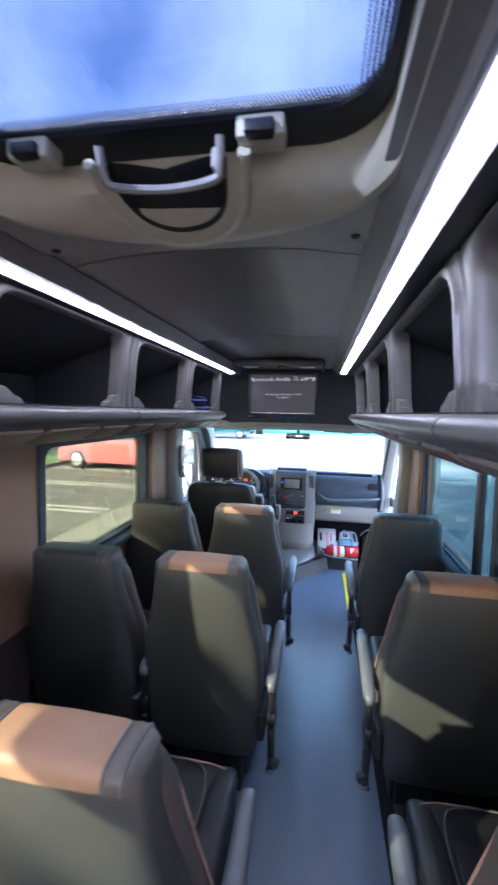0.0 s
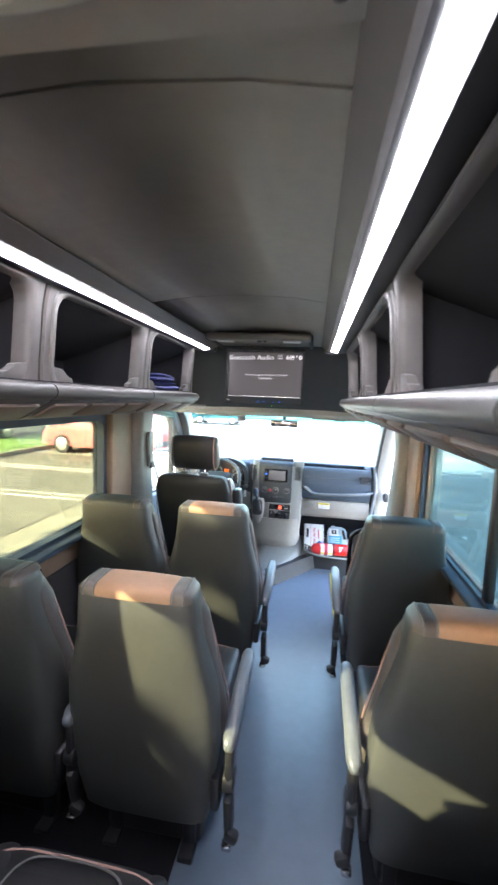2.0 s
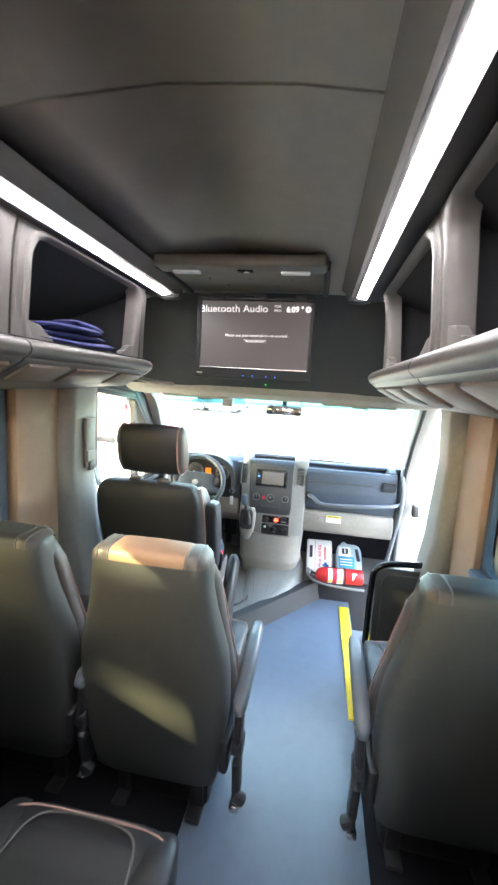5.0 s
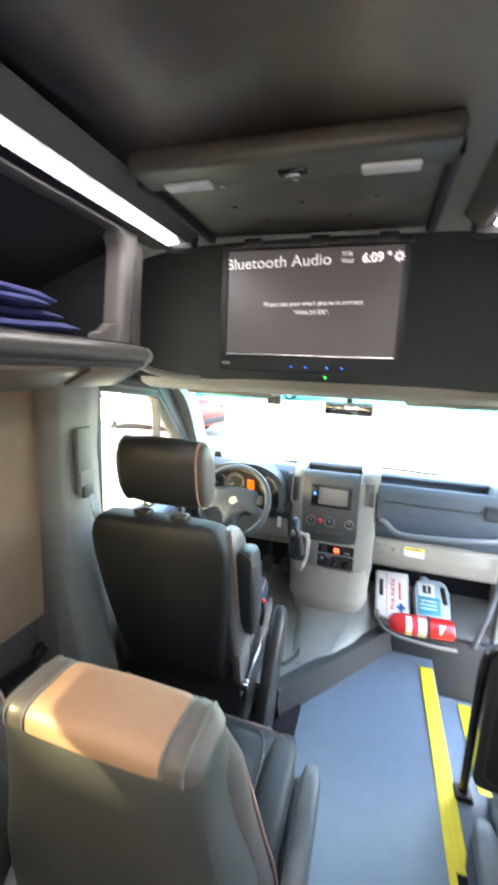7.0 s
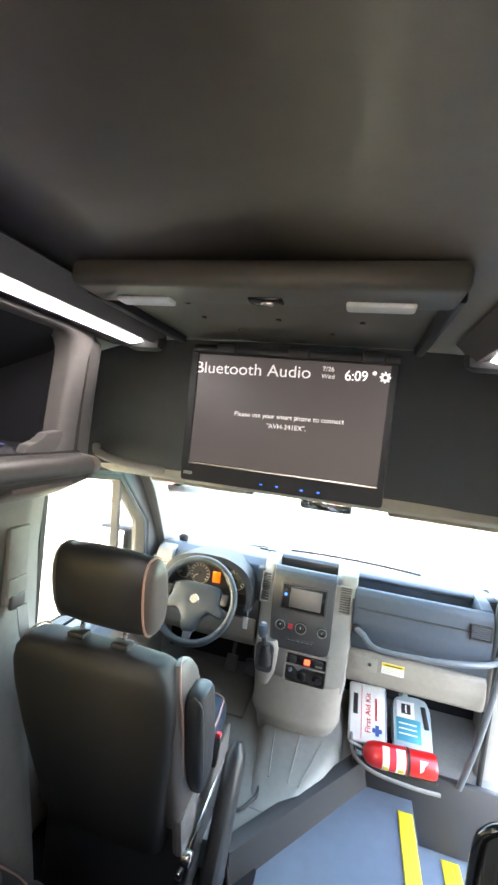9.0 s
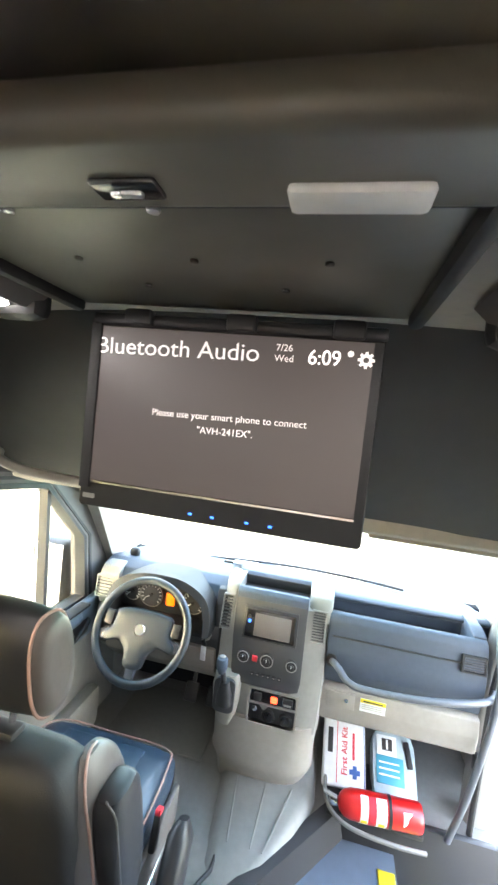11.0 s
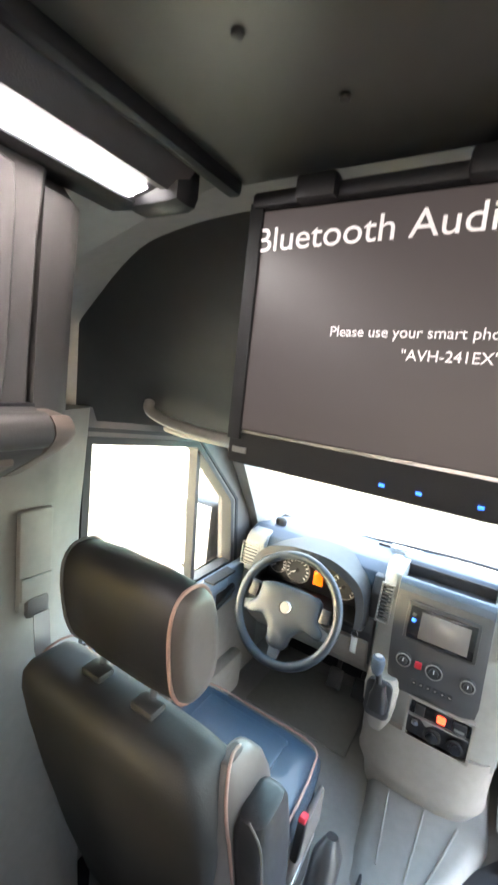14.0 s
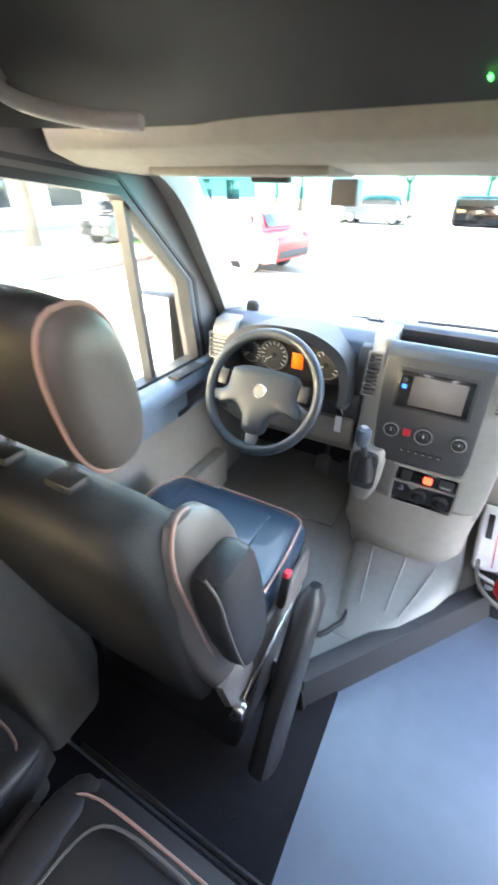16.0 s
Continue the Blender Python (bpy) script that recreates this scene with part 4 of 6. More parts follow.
    for xx in (-0.13, 0.13):
        part("floor_rail", box((xx, 0.32, 0.012), (0.05, 0.46, 0.024), 0.006), SHELL, d)
    part("buckle", box((-arm * 0.20, 0.18, 0.53), (0.02, 0.03, 0.07), 0.006), SHELL, d)
    return d


PLAIN = "plain black leather coach seat with a black top band"
aisle_left, aisle_right = seat(1), seat(-1)
window_left, front_right = seat(1, LEATHER, PLAIN), seat(-1, LEATHER, PLAIN)
ROWS_Y = (2.385, 1.515, 0.655)
aisle_left.location = (-0.172, ROWS_Y[0], 0)
window_left.location = (-0.678, ROWS_Y[0] - 0.01, 0)
front_right.location = (0.735, ROWS_Y[0], 0)
aisle_right.location = (0.735, ROWS_Y[1], 0)
copy_thing(aisle_right, pose(0.735, ROWS_Y[2], 0))
for y in ROWS_Y[1:]:
    copy_thing(aisle_left, pose(-0.172, y, 0))
    copy_thing(window_left, pose(-0.678, y - 0.01, 0))

# ---- driver's seat ----
ds = thing("driver_seat", "black leather driver's seat with pink-beige piping", "seat", (-0.49, 3.09, 0))
rings = []
for z, hw, hd, y in ((0.29, 0.185, 0.05, 0.198), (0.32, 0.205, 0.072, 0.192), (0.50, 0.226, 0.084, 0.147), (0.68, 0.248, 0.084, 0.100), (0.83, 0.258, 0.080, 0.061), (0.905, 0.252, 0.078, 0.042), (0.945, 0.240, 0.072, 0.032), (0.970, 0.222, 0.060, 0.026), (0.982, 0.200, 0.044, 0.024), (0.986, 0.17, 0.028, 0.024)):
    rings.append([(a, y + b, z) for a, b in squircle(hw, hd, 40, 6)])
part("backrest", loft(rings), LEATHER_BACK, ds)
for f in (-1, 1):
    bol = []
    for z, y, x in ((0.46, 0.235, 0.20), (0.62, 0.193, 0.205), (0.78, 0.142, 0.20), (0.89, 0.093, 0.18), (0.935, 0.062, 0.16)):
        bol.append([(f * x + a, y + b, z) for a, b in squircle(0.062, 0.05, 16, 3)])
    part("bolster", loft(bol), LEATHER_SOFT, ds)
    part("piping", tube(arc_points([(f * 0.262, 0.125, 0.52), (f * 0.270, 0.072, 0.70), (f * 0.270, 0.042, 0.82), (f * 0.262, 0.028, 0.90), (f * 0.250, 0.040, 0.948), (f * 0.236, 0.075, 0.966), (f * 0.236, 0.120, 0.945), (f * 0.252, 0.172, 0.86), (f * 0.262, 0.215, 0.74), (f * 0.264, 0.255, 0.60)], 5), 0.003, 8), PIPING, ds)
hr = []
def rest(ry, rz, n=28):
    """Side outline of the headrest, leaning back a little."""
    return [(0.060 + a + b * -0.16, 1.133 + b) for a, b in squircle(ry, rz, n, 2.6)]
for x, ry, rz in ((-0.155, 0.035, 0.085), (-0.150, 0.050, 0.104), (-0.135, 0.060, 0.114), (-0.06, 0.066, 0.120), (0.06, 0.066, 0.120), (0.135, 0.060, 0.114), (0.150, 0.050, 0.104), (0.155, 0.035, 0.085)):
    hr.append([(x, a, b) for a, b in rest(ry, rz)])
head = part("headrest", loft(hr), LEATHER_DARK, ds)
for f in (-1, 1):
    part("piping", tube([(f * 0.139, a, b) for a, b in rest(0.061, 0.115)], 0.0035, 8, True), PIPING if f > 0 else PIPING_DARK, head)
    part("side_panel", loft([[(f * x, 0.060 + (a - 0.060) * q, 1.133 + (b - 1.133) * q) for a, b in rest(0.059, 0.113)] for x, q in ((0.138, 1.0), (0.152, 0.94), (0.160, 0.80), (0.163, 0.5))]), LEATHER_SOFT, head)
for x in (-0.07, 0.07):
    part("headrest_post", tube([(x, 0.045, 0.94), (x, 0.05, 1.04)], 0.007, 8), STEEL, ds)
    part("post_guide", box((x, 0.035, 0.992), (0.055, 0.04, 0.018), 0.006), SHELL, ds)
cu = []
for y, zt, hw, hz in ((0.16, 0.50, 0.23, 0.06), (0.19, 0.515, 0.25, 0.075), (0.34, 0.505, 0.255, 0.075), (0.55, 0.525, 0.255, 0.075), (0.63, 0.515, 0.245, 0.065), (0.665, 0.49, 0.225, 0.04)):
    cu.append([(a, y, zt - 0.07 + b) for a, b in squircle(hw, hz, 28, 4.5)])
part("cushion", loft(cu), LEATHER_SKY_SHEEN, ds)
part("cushion_panel", box((0, 0.36, 0.512), (0.30, 0.46, 0.03), 0.013, rot=(1.5, 0, 0)), LEATHER_SKY_SHEEN, ds)
part("piping", tube(arc_points([(-0.235, 0.16, 0.505), (-0.245, 0.36, 0.496), (-0.243, 0.55, 0.516), (-0.20, 0.655, 0.492), (0.0, 0.665, 0.488), (0.20, 0.655, 0.492), (0.243, 0.55, 0.516), (0.245, 0.36, 0.496), (0.235, 0.16, 0.505)], 5), 0.0035, 8), PIPING, ds)
pad = part("armrest", loft([[(0.292 + a, 0.125 + b + lead, z) for a, b in squircle(w, dd, 20, 3.4)] for z, w, dd, lead in ((0.525, 0.012, 0.020, 0.066), (0.54, 0.022, 0.040, 0.060), (0.60, 0.030, 0.058, 0.044), (0.70, 0.034, 0.066, 0.018), (0.80, 0.034, 0.066, -0.008), (0.865, 0.032, 0.060, -0.024), (0.888, 0.026, 0.048, -0.028), (0.894, 0.016, 0.034, -0.028))]), LEATHER_DARK, ds, "folded-up leather armrest")
part("seam", tube(arc_points([(0.322, 0.115, 0.60), (0.327, 0.080, 0.70), (0.327, 0.054, 0.80), (0.320, 0.044, 0.872), (0.292, 0.052, 0.890)], 4), 0.0022, 6), PIPING_DARK, pad)
part("side_flank", loft([[(0.232 + a, 0.172 + b - 0.26 * (z - 0.6), z) for a, b in squircle(w, dd, 18, 3)] for z, w, dd in ((0.38, 0.020, 0.05), (0.42, 0.036, 0.090), (0.60, 0.043, 0.108), (0.76, 0.043, 0.104), (0.86, 0.040, 0.092), (0.91, 0.034, 0.076), (0.945, 0.024, 0.052), (0.962, 0.012, 0.026))]), LEATHER_SOFT, ds)
part("buckle", box((0.275, 0.41, 0.46), (0.022, 0.03, 0.10), 0.008, rot=(-20, 0, 0)), SHELL, ds)
part("buckle_button", box((0.275, 0.425, 0.508), (0.018, 0.03, 0.016), 0.004, rot=(-20, 0, 0)), RED_INK, ds, "red release button")
part("seat_box", box((0.01, 0.40, 0.20), (0.50, 0.44, 0.38), 0.02), SHELL, ds)
part("side_cover", box((0.262, 0.41, 0.36), (0.02, 0.42, 0.12), 0.009), BIN_GREY, ds)
part("hinge_cover", box((0.255, 0.19, 0.40), (0.04, 0.12, 0.16), 0.02, rot=(14, 0, 0)), BIN_GREY, ds)
part("recliner_bolt", disc((0.285, 0.165, 0.31), 0.022, 0.03, 16, "x", 0.005), STEEL, ds)
part("slide_rail", box((0.262, 0.37, 0.27), (0.02, 0.42, 0.03), 0.006, rot=(8, 0, 0)), STEEL, ds)
fold = []
for y, z, w in ((0.18, 0.05, 0.012), (0.185, 0.08, 0.028), (0.25, 0.20, 0.032), (0.33, 0.34, 0.03), (0.415, 0.47, 0.022), (0.435, 0.50, 0.010)):
    fold.append([(0.35 + a, y + b * 0.85, z - b * 0.5) for a, b in squircle(0.034 if w > 0.013 else 0.014, w * 2.7, 16, 2.6)])
part("lower_armrest", loft(fold), LEATHER_DARK, ds, "long padded lever hanging beside the seat")

# ---- flip-down screen ----
tv = thing("flip_down_screen", "black ceiling monitor folded down with a lit menu", "monitor", (-0.03, 2.85, 1.845))
part("ceiling_plate", box((0, 0.075, 0.012), (0.56, 0.36, 0.02), 0.003), PLATE, tv)
part("plate_seam", box((0.005, -0.0945, -0.004), (0.56, 0.006, 0.012)), SHELL, tv)
part("front_bar", box((0.005, -0.149, 0.0), (0.565, 0.094, 0.040), 0.014, 3), PLATE, tv)
for x in (-0.285, 0.285):
    part("side_bar", box((x, 0.06, 0.002), (0.022, 0.38, 0.035), 0.008), SHELL, tv)
for x in (-0.18, 0.185):
    part("dome_lamp", box((x, -0.128, -0.0225), (0.095, 0.030, 0.010), 0.006), WHITE, tv, "white unlit lamp lens")
part("button_well", box((0.022, -0.140, -0.0215), (0.052, 0.024, 0.006), 0.003), GLOSS, tv)
part("release_button", box((0.022, -0.140, -0.025), (0.026, 0.007, 0.006), 0.003), STEEL, tv)
for x, y in ((-0.125, -0.092), (0.018, -0.092), (0.155, -0.092), (-0.15, 0.047), (0.003, 0.047), (0.16, 0.045), (-0.10, 0.14), (0.10, 0.14)):
    part("screw", disc((x, y, -0.011 if y < 0 else 0.001), 0.0062 if y < 0 else 0.0052, 0.006, 12, "z", 0.002), STEEL if y < 0 else BOLT, tv)
panel = part("screen_body", box((-0.005, 0.262, -0.192), (0.505, 0.03, 0.344), 0.008), DASH_BLACK, tv)
part("hinge", box((0, 0.245, -0.026), (0.50, 0.02, 0.02), 0.006), SHELL, tv)
for x in (-0.16, 0.02, 0.19):
    part("hinge_knuckle", box((x, 0.235, -0.024), (0.05, 0.025, 0.028), 0.006), SHELL, tv)
part("display", box((-0.002, 0.2455, -0.176), (0.465, 0.004, 0.274)), SCREEN, panel, "lit dark display")
part("bezel_side", box((-0.2435, 0.2425, -0.178), (0.019, 0.007, 0.300), 0.001), DASH_BLACK, panel)
part("bezel_edge", box((-0.002, 0.245, -0.3165), (0.465, 0.004, 0.004)), STEEL, panel)
part("logo_bar", box((-0.235, 0.245, -0.343), (0.022, 0.003, 0.008)), SILVER, panel)
for x in (-0.04, 0.0, 0.06, 0.10):
    part("indicator", box((x, 0.246, -0.348), (0.006, 0.003, 0.003)), BLUE_LIGHT, panel)
def on_screen(x, z):
    return pose(x, 0.2425, z, 90, -1.2, 0)
text("menu_title", "Bluetooth Audio", 0.0405, on_screen(-0.2425, -0.0865), SCREEN_TEXT, panel, 0, 1.08)
text("menu_date", "7/26", 0.0155, on_screen(0.078, -0.061), SCREEN_TEXT, panel)
text("menu_day", "Wed", 0.0155, on_screen(0.077, -0.078), SCREEN_TEXT, panel)
for dx in (0.0, 0.0006):
    text("menu_clock", "6:09", 0.033, on_screen(0.130 + dx, -0.0785), SCREEN_TEXT, panel, 0, 0.92)
part("clock_dot", disc((0.196, 0.2435, -0.058), 0.005, 0.002, 12), SCREEN_TEXT, panel)
gear = bmesh.new()
gx, gz = 0.220, -0.066
add(gear, holed([(gx + 0.0095 * math.cos(a), gz + 0.0095 * math.sin(a)) for a in [2 * math.pi * k / 24 for k in range(24)]], [(gx + 0.0045 * math.cos(a), gz + 0.0045 * math.sin(a)) for a in [2 * math.pi * k / 24 for k in range(24)]], "y", 0.2425, 0.2445))
for k in range(8):
    a = 2 * math.pi * k / 8
    add(gear, box((gx + 0.0105 * math.cos(a), 0.2435, gz + 0.0105 * math.sin(a)), (0.0045, 0.002, 0.0045), rot=(0, -math.degrees(a), 0)))
part("gear_sign", gear, SCREEN_TEXT, panel)
text("menu_line", "Please use your smart phone to connect", 0.0163, on_screen(-0.126, -0.186), SCREEN_TEXT, panel)
text("menu_line", "\"AVH-241EX\".", 0.0163, on_screen(-0.042, -0.208), SCREEN_TEXT, panel)

# ---- dashboard ----
dash = thing("dashboard", "slate and beige van dashboard with a raised centre console", "dashboard", (0, 0, 0))
top_left = [(4.17, 0.60), (4.15, 0.88), (4.17, 0.925), (4.24, 0.945), (4.32, 0.935), (4.52, 0.90), (4.74, 0.855), (4.74, 0.60)]
part("top_pad", prism(top_left, "x", L + 0.09, -0.20, 0.008), DASH_BLUE, dash)
top_mid = [(4.285, 0.60), (4.285, 0.945), (4.272, 0.955), (4.29, 0.972), (4.36, 0.962), (4.52, 0.915), (4.74, 0.86), (4.74, 0.60)]
part("top_pad", prism(top_mid, "x", -0.20, 0.225, 0.006), DASH_BLUE, dash)
top_right = [(4.285, 0.60), (4.285, 0.915), (4.262, 0.928), (4.262, 0.940), (4.29, 0.946), (4.36, 0.938), (4.52, 0.905), (4.74, 0.855), (4.74, 0.60)]
part("top_pad", prism(top_right, "x", 0.225, R - 0.10, 0.006), DASH_BLUE, dash)
right = [(4.120, 0.640), (4.095, 0.70), (4.092, 0.78), (4.104, 0.90), (4.118, 0.925), (4.138, 0.930), (4.150, 0.915), (4.156, 0.86), (4.20, 0.85), (4.20, 0.640)]
part("glovebox", prism(right, "x", 0.222, 0.815, 0.006), DASH_BLUE, dash)
part("glovebox_seam", box((0.50, 4.0965, 0.842), (0.52, 0.012, 0.004), rot=(-6, 0, 0)), SHELL, dash)
part("tray", box((0.49, 4.225, 0.862), (0.53, 0.13, 0.012), 0.003), SHELL, dash, "open black dash tray")
part("tray_end", prism([(4.14, 0.86), (4.138, 0.935), (4.20, 0.950), (4.30, 0.950), (4.30, 0.86)], "x", 0.765, 0.815, 0.006), DASH_BLUE, dash)
lowp = [(4.118, 0.638), (4.098, 0.628), (4.094, 0.56), (4.100, 0.50), (4.125, 0.478), (4.24, 0.47), (4.30, 0.638)]
part("lower_panel", prism(lowp, "x", 0.19, 0.815, 0.006), DASH_BEIGE, dash)
part("lock_plate", box((0.300, 4.095, 0.588), (0.11, 0.008, 0.066), 0.003), DASH_BEIGE, dash)
part("lock", disc((0.322, 4.090, 0.592), 0.008, 0.006, 12), STEEL, dash)
lab = part("sticker", box((0.425, 4.0945, 0.590), (0.098, 0.005, 0.050), 0.001), WHITE, dash, "white sticker with a yellow warning bar")
part("warning_bar", box((0.425, 4.092, 0.608), (0.097, 0.004, 0.014)), YELLOW, lab)
part("warning_text", box((0.425, 4.0895, 0.608), (0.075, 0.003, 0.004)), INK, lab)
for k in range(3):
    part("text_bar", box((0.425, 4.0912, 0.594 - 0.008 * k), (0.084, 0.004, 0.0015)), GREY_TRIM, lab)


def vent(c, w, h, n, parent, rot=0, material=None):
    frame_bm = window_plate("y", -0.006, 0.012, (-w / 2 - 0.005, -h / 2 - 0.005, w / 2 + 0.005, h / 2 + 0.005), (-w / 2, -h / 2, w / 2, h / 2), 0.005)
    place = pose(c[0], c[1], c[2], rot, 0, 0)
    frame_bm.transform(place)
    fr = part("air_vent", frame_bm, material or SILVER, parent)
    back = box((0, 0.014, 0), (w, 0.004, h))
    back.transform(place)
    part("vent_back", back, SHELL, fr)
    for k in range(n):
        sl = box((0, 0.003, -h / 2 + h * (k + 0.5) / n), (w, 0.013, h / n * 0.42), rot=(-25, 0, 0))
        sl.transform(place)
        part("slat", sl, DASH_FACE, fr)
    return fr


vent((0.765, 4.090, 0.845), 0.075, 0.055, 6, dash, -5, DASH_BLACK)
vent((-0.80, 4.125, 0.835), 0.075, 0.090, 6, dash, -5)
# centre console: body, side cheeks, black face, radio
con = part("console", loft([[(x, y, z) for x, y in ((-hw, yb + 0.05), (-hw + 0.012, yb + 0.012), (-hw + 0.05, yb - 0.008), (-0.10, yb - 0.016), (0.0, yb - 0.018), (0.10, yb - 0.016), (hw - 0.05, yb - 0.008), (hw - 0.012, yb + 0.012), (hw, yb + 0.05), (hw, 4.30), (-hw, 4.30))] for z, yb, hw in ((0.42, 4.075, 0.222), (0.50, 4.062, 0.226), (0.60, 4.060, 0.228), (0.78, 4.088, 0.230), (0.88, 4.115, 0.230), (0.915, 4.128, 0.230))]), SILVER, dash, "silver grey console surround")
for x0, x1, z1 in ((-0.232, -0.168, 0.968), (0.132, 0.230, 0.975)):
    ch = loft([[(a, y, z) for a, y in ((x0, 4.30), (x0, yb + 0.035), (x0 + 0.012, yb + 0.006), (x0 + 0.03, yb - 0.008), (x1 - 0.012, yb - 0.012), (x1, yb - 0.004), (x1, 4.30))] for z, yb in ((0.88, 4.114), (0.93, 4.130), (z1 - 0.012, 4.140), (z1 - 0.003, 4.150), (z1, 4.165))])
    part("cheek", ch, SILVER, con)
face = loft([[(x, y, z) for x, y in ((-xl, yb + 0.03), (-xl, yb - 0.002), (-xl + 0.012, yb - 0.007), (xr - 0.012, yb - 0.007), (xr, yb - 0.002), (xr, yb + 0.03))] for z, yb, xl, xr in ((0.600, 4.040, 0.120, 0.105), (0.612, 4.036, 0.140, 0.128), (0.65, 4.038, 0.150, 0.134), (0.72, 4.052, 0.157, 0.133), (0.80, 4.068, 0.163, 0.132), (0.88, 4.090, 0.167, 0.131), (0.925, 4.105, 0.168, 0.131))])
part("console_face", face, DASH_FACE, con)
lip = [(4.098, 0.925), (4.104, 0.948), (4.120, 0.962), (4.142, 0.960), (4.152, 0.945), (4.155, 0.90), (4.11, 0.90)]
part("console_lip", prism(lip, "x", -0.168, 0.132, 0.004), DASH_BLUE, con, "slate rounded lip of the tray")
part("console_tray", box((-0.018, 4.215, 0.912), (0.296, 0.14, 0.012), 0.003), SHELL, con, "open black tray on the console")
part("tray_back", box((-0.018, 4.279, 0.935), (0.296, 0.012, 0.05), 0.003), SHELL, con)
TILT_R = -13
radio = part("radio", box((-0.012, 4.066, 0.842), (0.225, 0.012, 0.128), 0.004, rot=(TILT_R, 0, 0)), SHELL, con)
part("radio_fascia", box((-0.012, 4.0605, 0.842), (0.205, 0.010, 0.108), 0.003, rot=(TILT_R, 0, 0)), GLOSS, radio)
part("radio_screen", box((-0.002, 4.0555, 0.842), (0.150, 0.005, 0.088), 0.001, rot=(TILT_R, 0, 0)), RADIO_SCREEN, radio)
for k in range(4):
    part("radio_button", box((-0.098, 4.0545 + 0.004 * (1.5 - k) * -1, 0.842 + 0.022 * (1.5 - k)), (0.012, 0.006, 0.012), 0.002, rot=(TILT_R, 0, 0)), BLUE_LIGHT if k == 1 else DASH_BLACK, radio)
for x, r in ((-0.105, 0.024), (-0.008, 0.027), (0.092, 0.022)):
    kb = part("knob", disc((x, 4.040, 0.712), r, 0.020, 28, "y", 0.004), DASH_BLACK, con)
    part("knob_ring", tube([(x + r * 0.93 * math.cos(a), 4.0295, 0.712 + r * 0.93 * math.sin(a)) for a in [2 * math.pi * k / 28 for k in range(28)]], 0.0022, 6, True), SILVER, kb, "thin chrome ring")
    part("knob_cap", disc((x, 4.026, 0.712), r * 0.55, 0.014, 24, "y", 0.004), SHELL, kb)
    part("pointer", box((x, 4.0185, 0.712 + r * 0.30), (0.0022, 0.002, r * 0.4)), WHITE, kb)
part("hazard_switch", box((-0.058, 4.040, 0.709), (0.022, 0.012, 0.022), 0.003), RED_INK, con, "red hazard switch")
for k in range(6):
    part("button", box((-0.060 + 0.022 * k, 4.032, 0.650), (0.018, 0.008, 0.016), 0.002), SHELL, con)
    part("button_mark", box((-0.060 + 0.022 * k, 4.0275, 0.651), (0.007, 0.002, 0.0025)), GREY_TRIM, con)
sw = part("switch_panel", window_plate("y", 4.028, 4.055, (-0.068, 0.447, 0.136, 0.598), (-0.060, 0.455, 0.128, 0.590), 0.008), DASH_BEIGE, con)
part("switch_well", box((0.034, 4.050, 0.522), (0.188, 0.012, 0.136)), SHELL, sw)
part("switch_base", box((0.034, 4.040, 0.562), (0.180, 0.016, 0.046), 0.003), GLOSS, sw)
part("red_switch", box((0.040, 4.029, 0.562), (0.026, 0.012, 0.024), 0.004), RED_LIGHT, sw, "glowing red switch")
part("switch", box((-0.026, 4.030, 0.562), (0.030, 0.012, 0.036), 0.003), DASH_BLACK, sw)
part("switch", box((0.095, 4.030, 0.562), (0.040, 0.012, 0.036), 0.003), DASH_BLACK, sw)
part("switch_mark", box((0.095, 4.0232, 0.556), (0.030, 0.002, 0.008)), SILVER, sw)
part("divider_rail", box((0.034, 4.034, 0.533), (0.188, 0.010, 0.005)), SILVER, sw)
part("charge_point", disc((-0.035, 4.036, 0.508), 0.012, 0.012, 20, "y", 0.003), STEEL, sw)
for x in (0.022, 0.092):
    so = part("socket", disc((x, 4.036, 0.487), 0.027, 0.014, 24, "y", 0.004), DASH_BLACK, sw)
    part("socket_cap", disc((x, 4.027, 0.487), 0.020, 0.008, 24, "y", 0.003), GLOSS, so)
vent((-0.205, 4.098, 0.852), 0.038, 0.132, 10, con, TILT_R)
vent((0.180, 4.098, 0.862), 0.048, 0.118, 11, con, TILT_R)
ped = loft([[(a, y0 + b, z) for a, b in squircle(hw, 0.16, 28, 3.2)] for z, hw, y0 in ((0.118, 0.190, 4.23), (0.20, 0.200, 4.215), (0.235, 0.212, 4.20), (0.26, 0.222, 4.192), (0.272, 0.216, 4.192), (0.40, 0.222, 4.19), (0.455, 0.230, 4.19))])
part("pedestal", ped, DASH_BEIGE, dash, "beige rounded console foot")
gb = part("gear_gate", loft([[(-0.158 + a * 0.82, yb + 0.006 + b, z) for a, b in squircle(w, 0.046, 24, 3.0)] for z, w, yb in ((0.40, 0.035, 4.08), (0.46, 0.055, 4.055), (0.52, 0.066, 4.035), (0.585, 0.070, 4.03), (0.625, 0.064, 4.035), (0.635, 0.055, 4.04))]), DASH_BEIGE, dash, "beige gear lever bulge")
part("gate_plate", prism(round_rect(-0.202, 0.490, -0.114, 0.632, 0.025), "y", 3.982, 4.002, 0.006), DASH_FACE, gb)
part("gear_gaiter", loft([[(-0.155 + a, y + b, z) for a, b in squircle(w, w * 1.0, 16, 2.6)] for z, w, y in ((0.535, 0.034, 3.985), (0.575, 0.032, 3.980), (0.60, 0.024, 3.972), (0.635, 0.018, 3.966))]), SHELL, gb)
part("gear_lever", tube([(-0.158, 3.966, 0.625), (-0.170, 3.958, 0.700)], 0.011, 10), SHELL, gb)
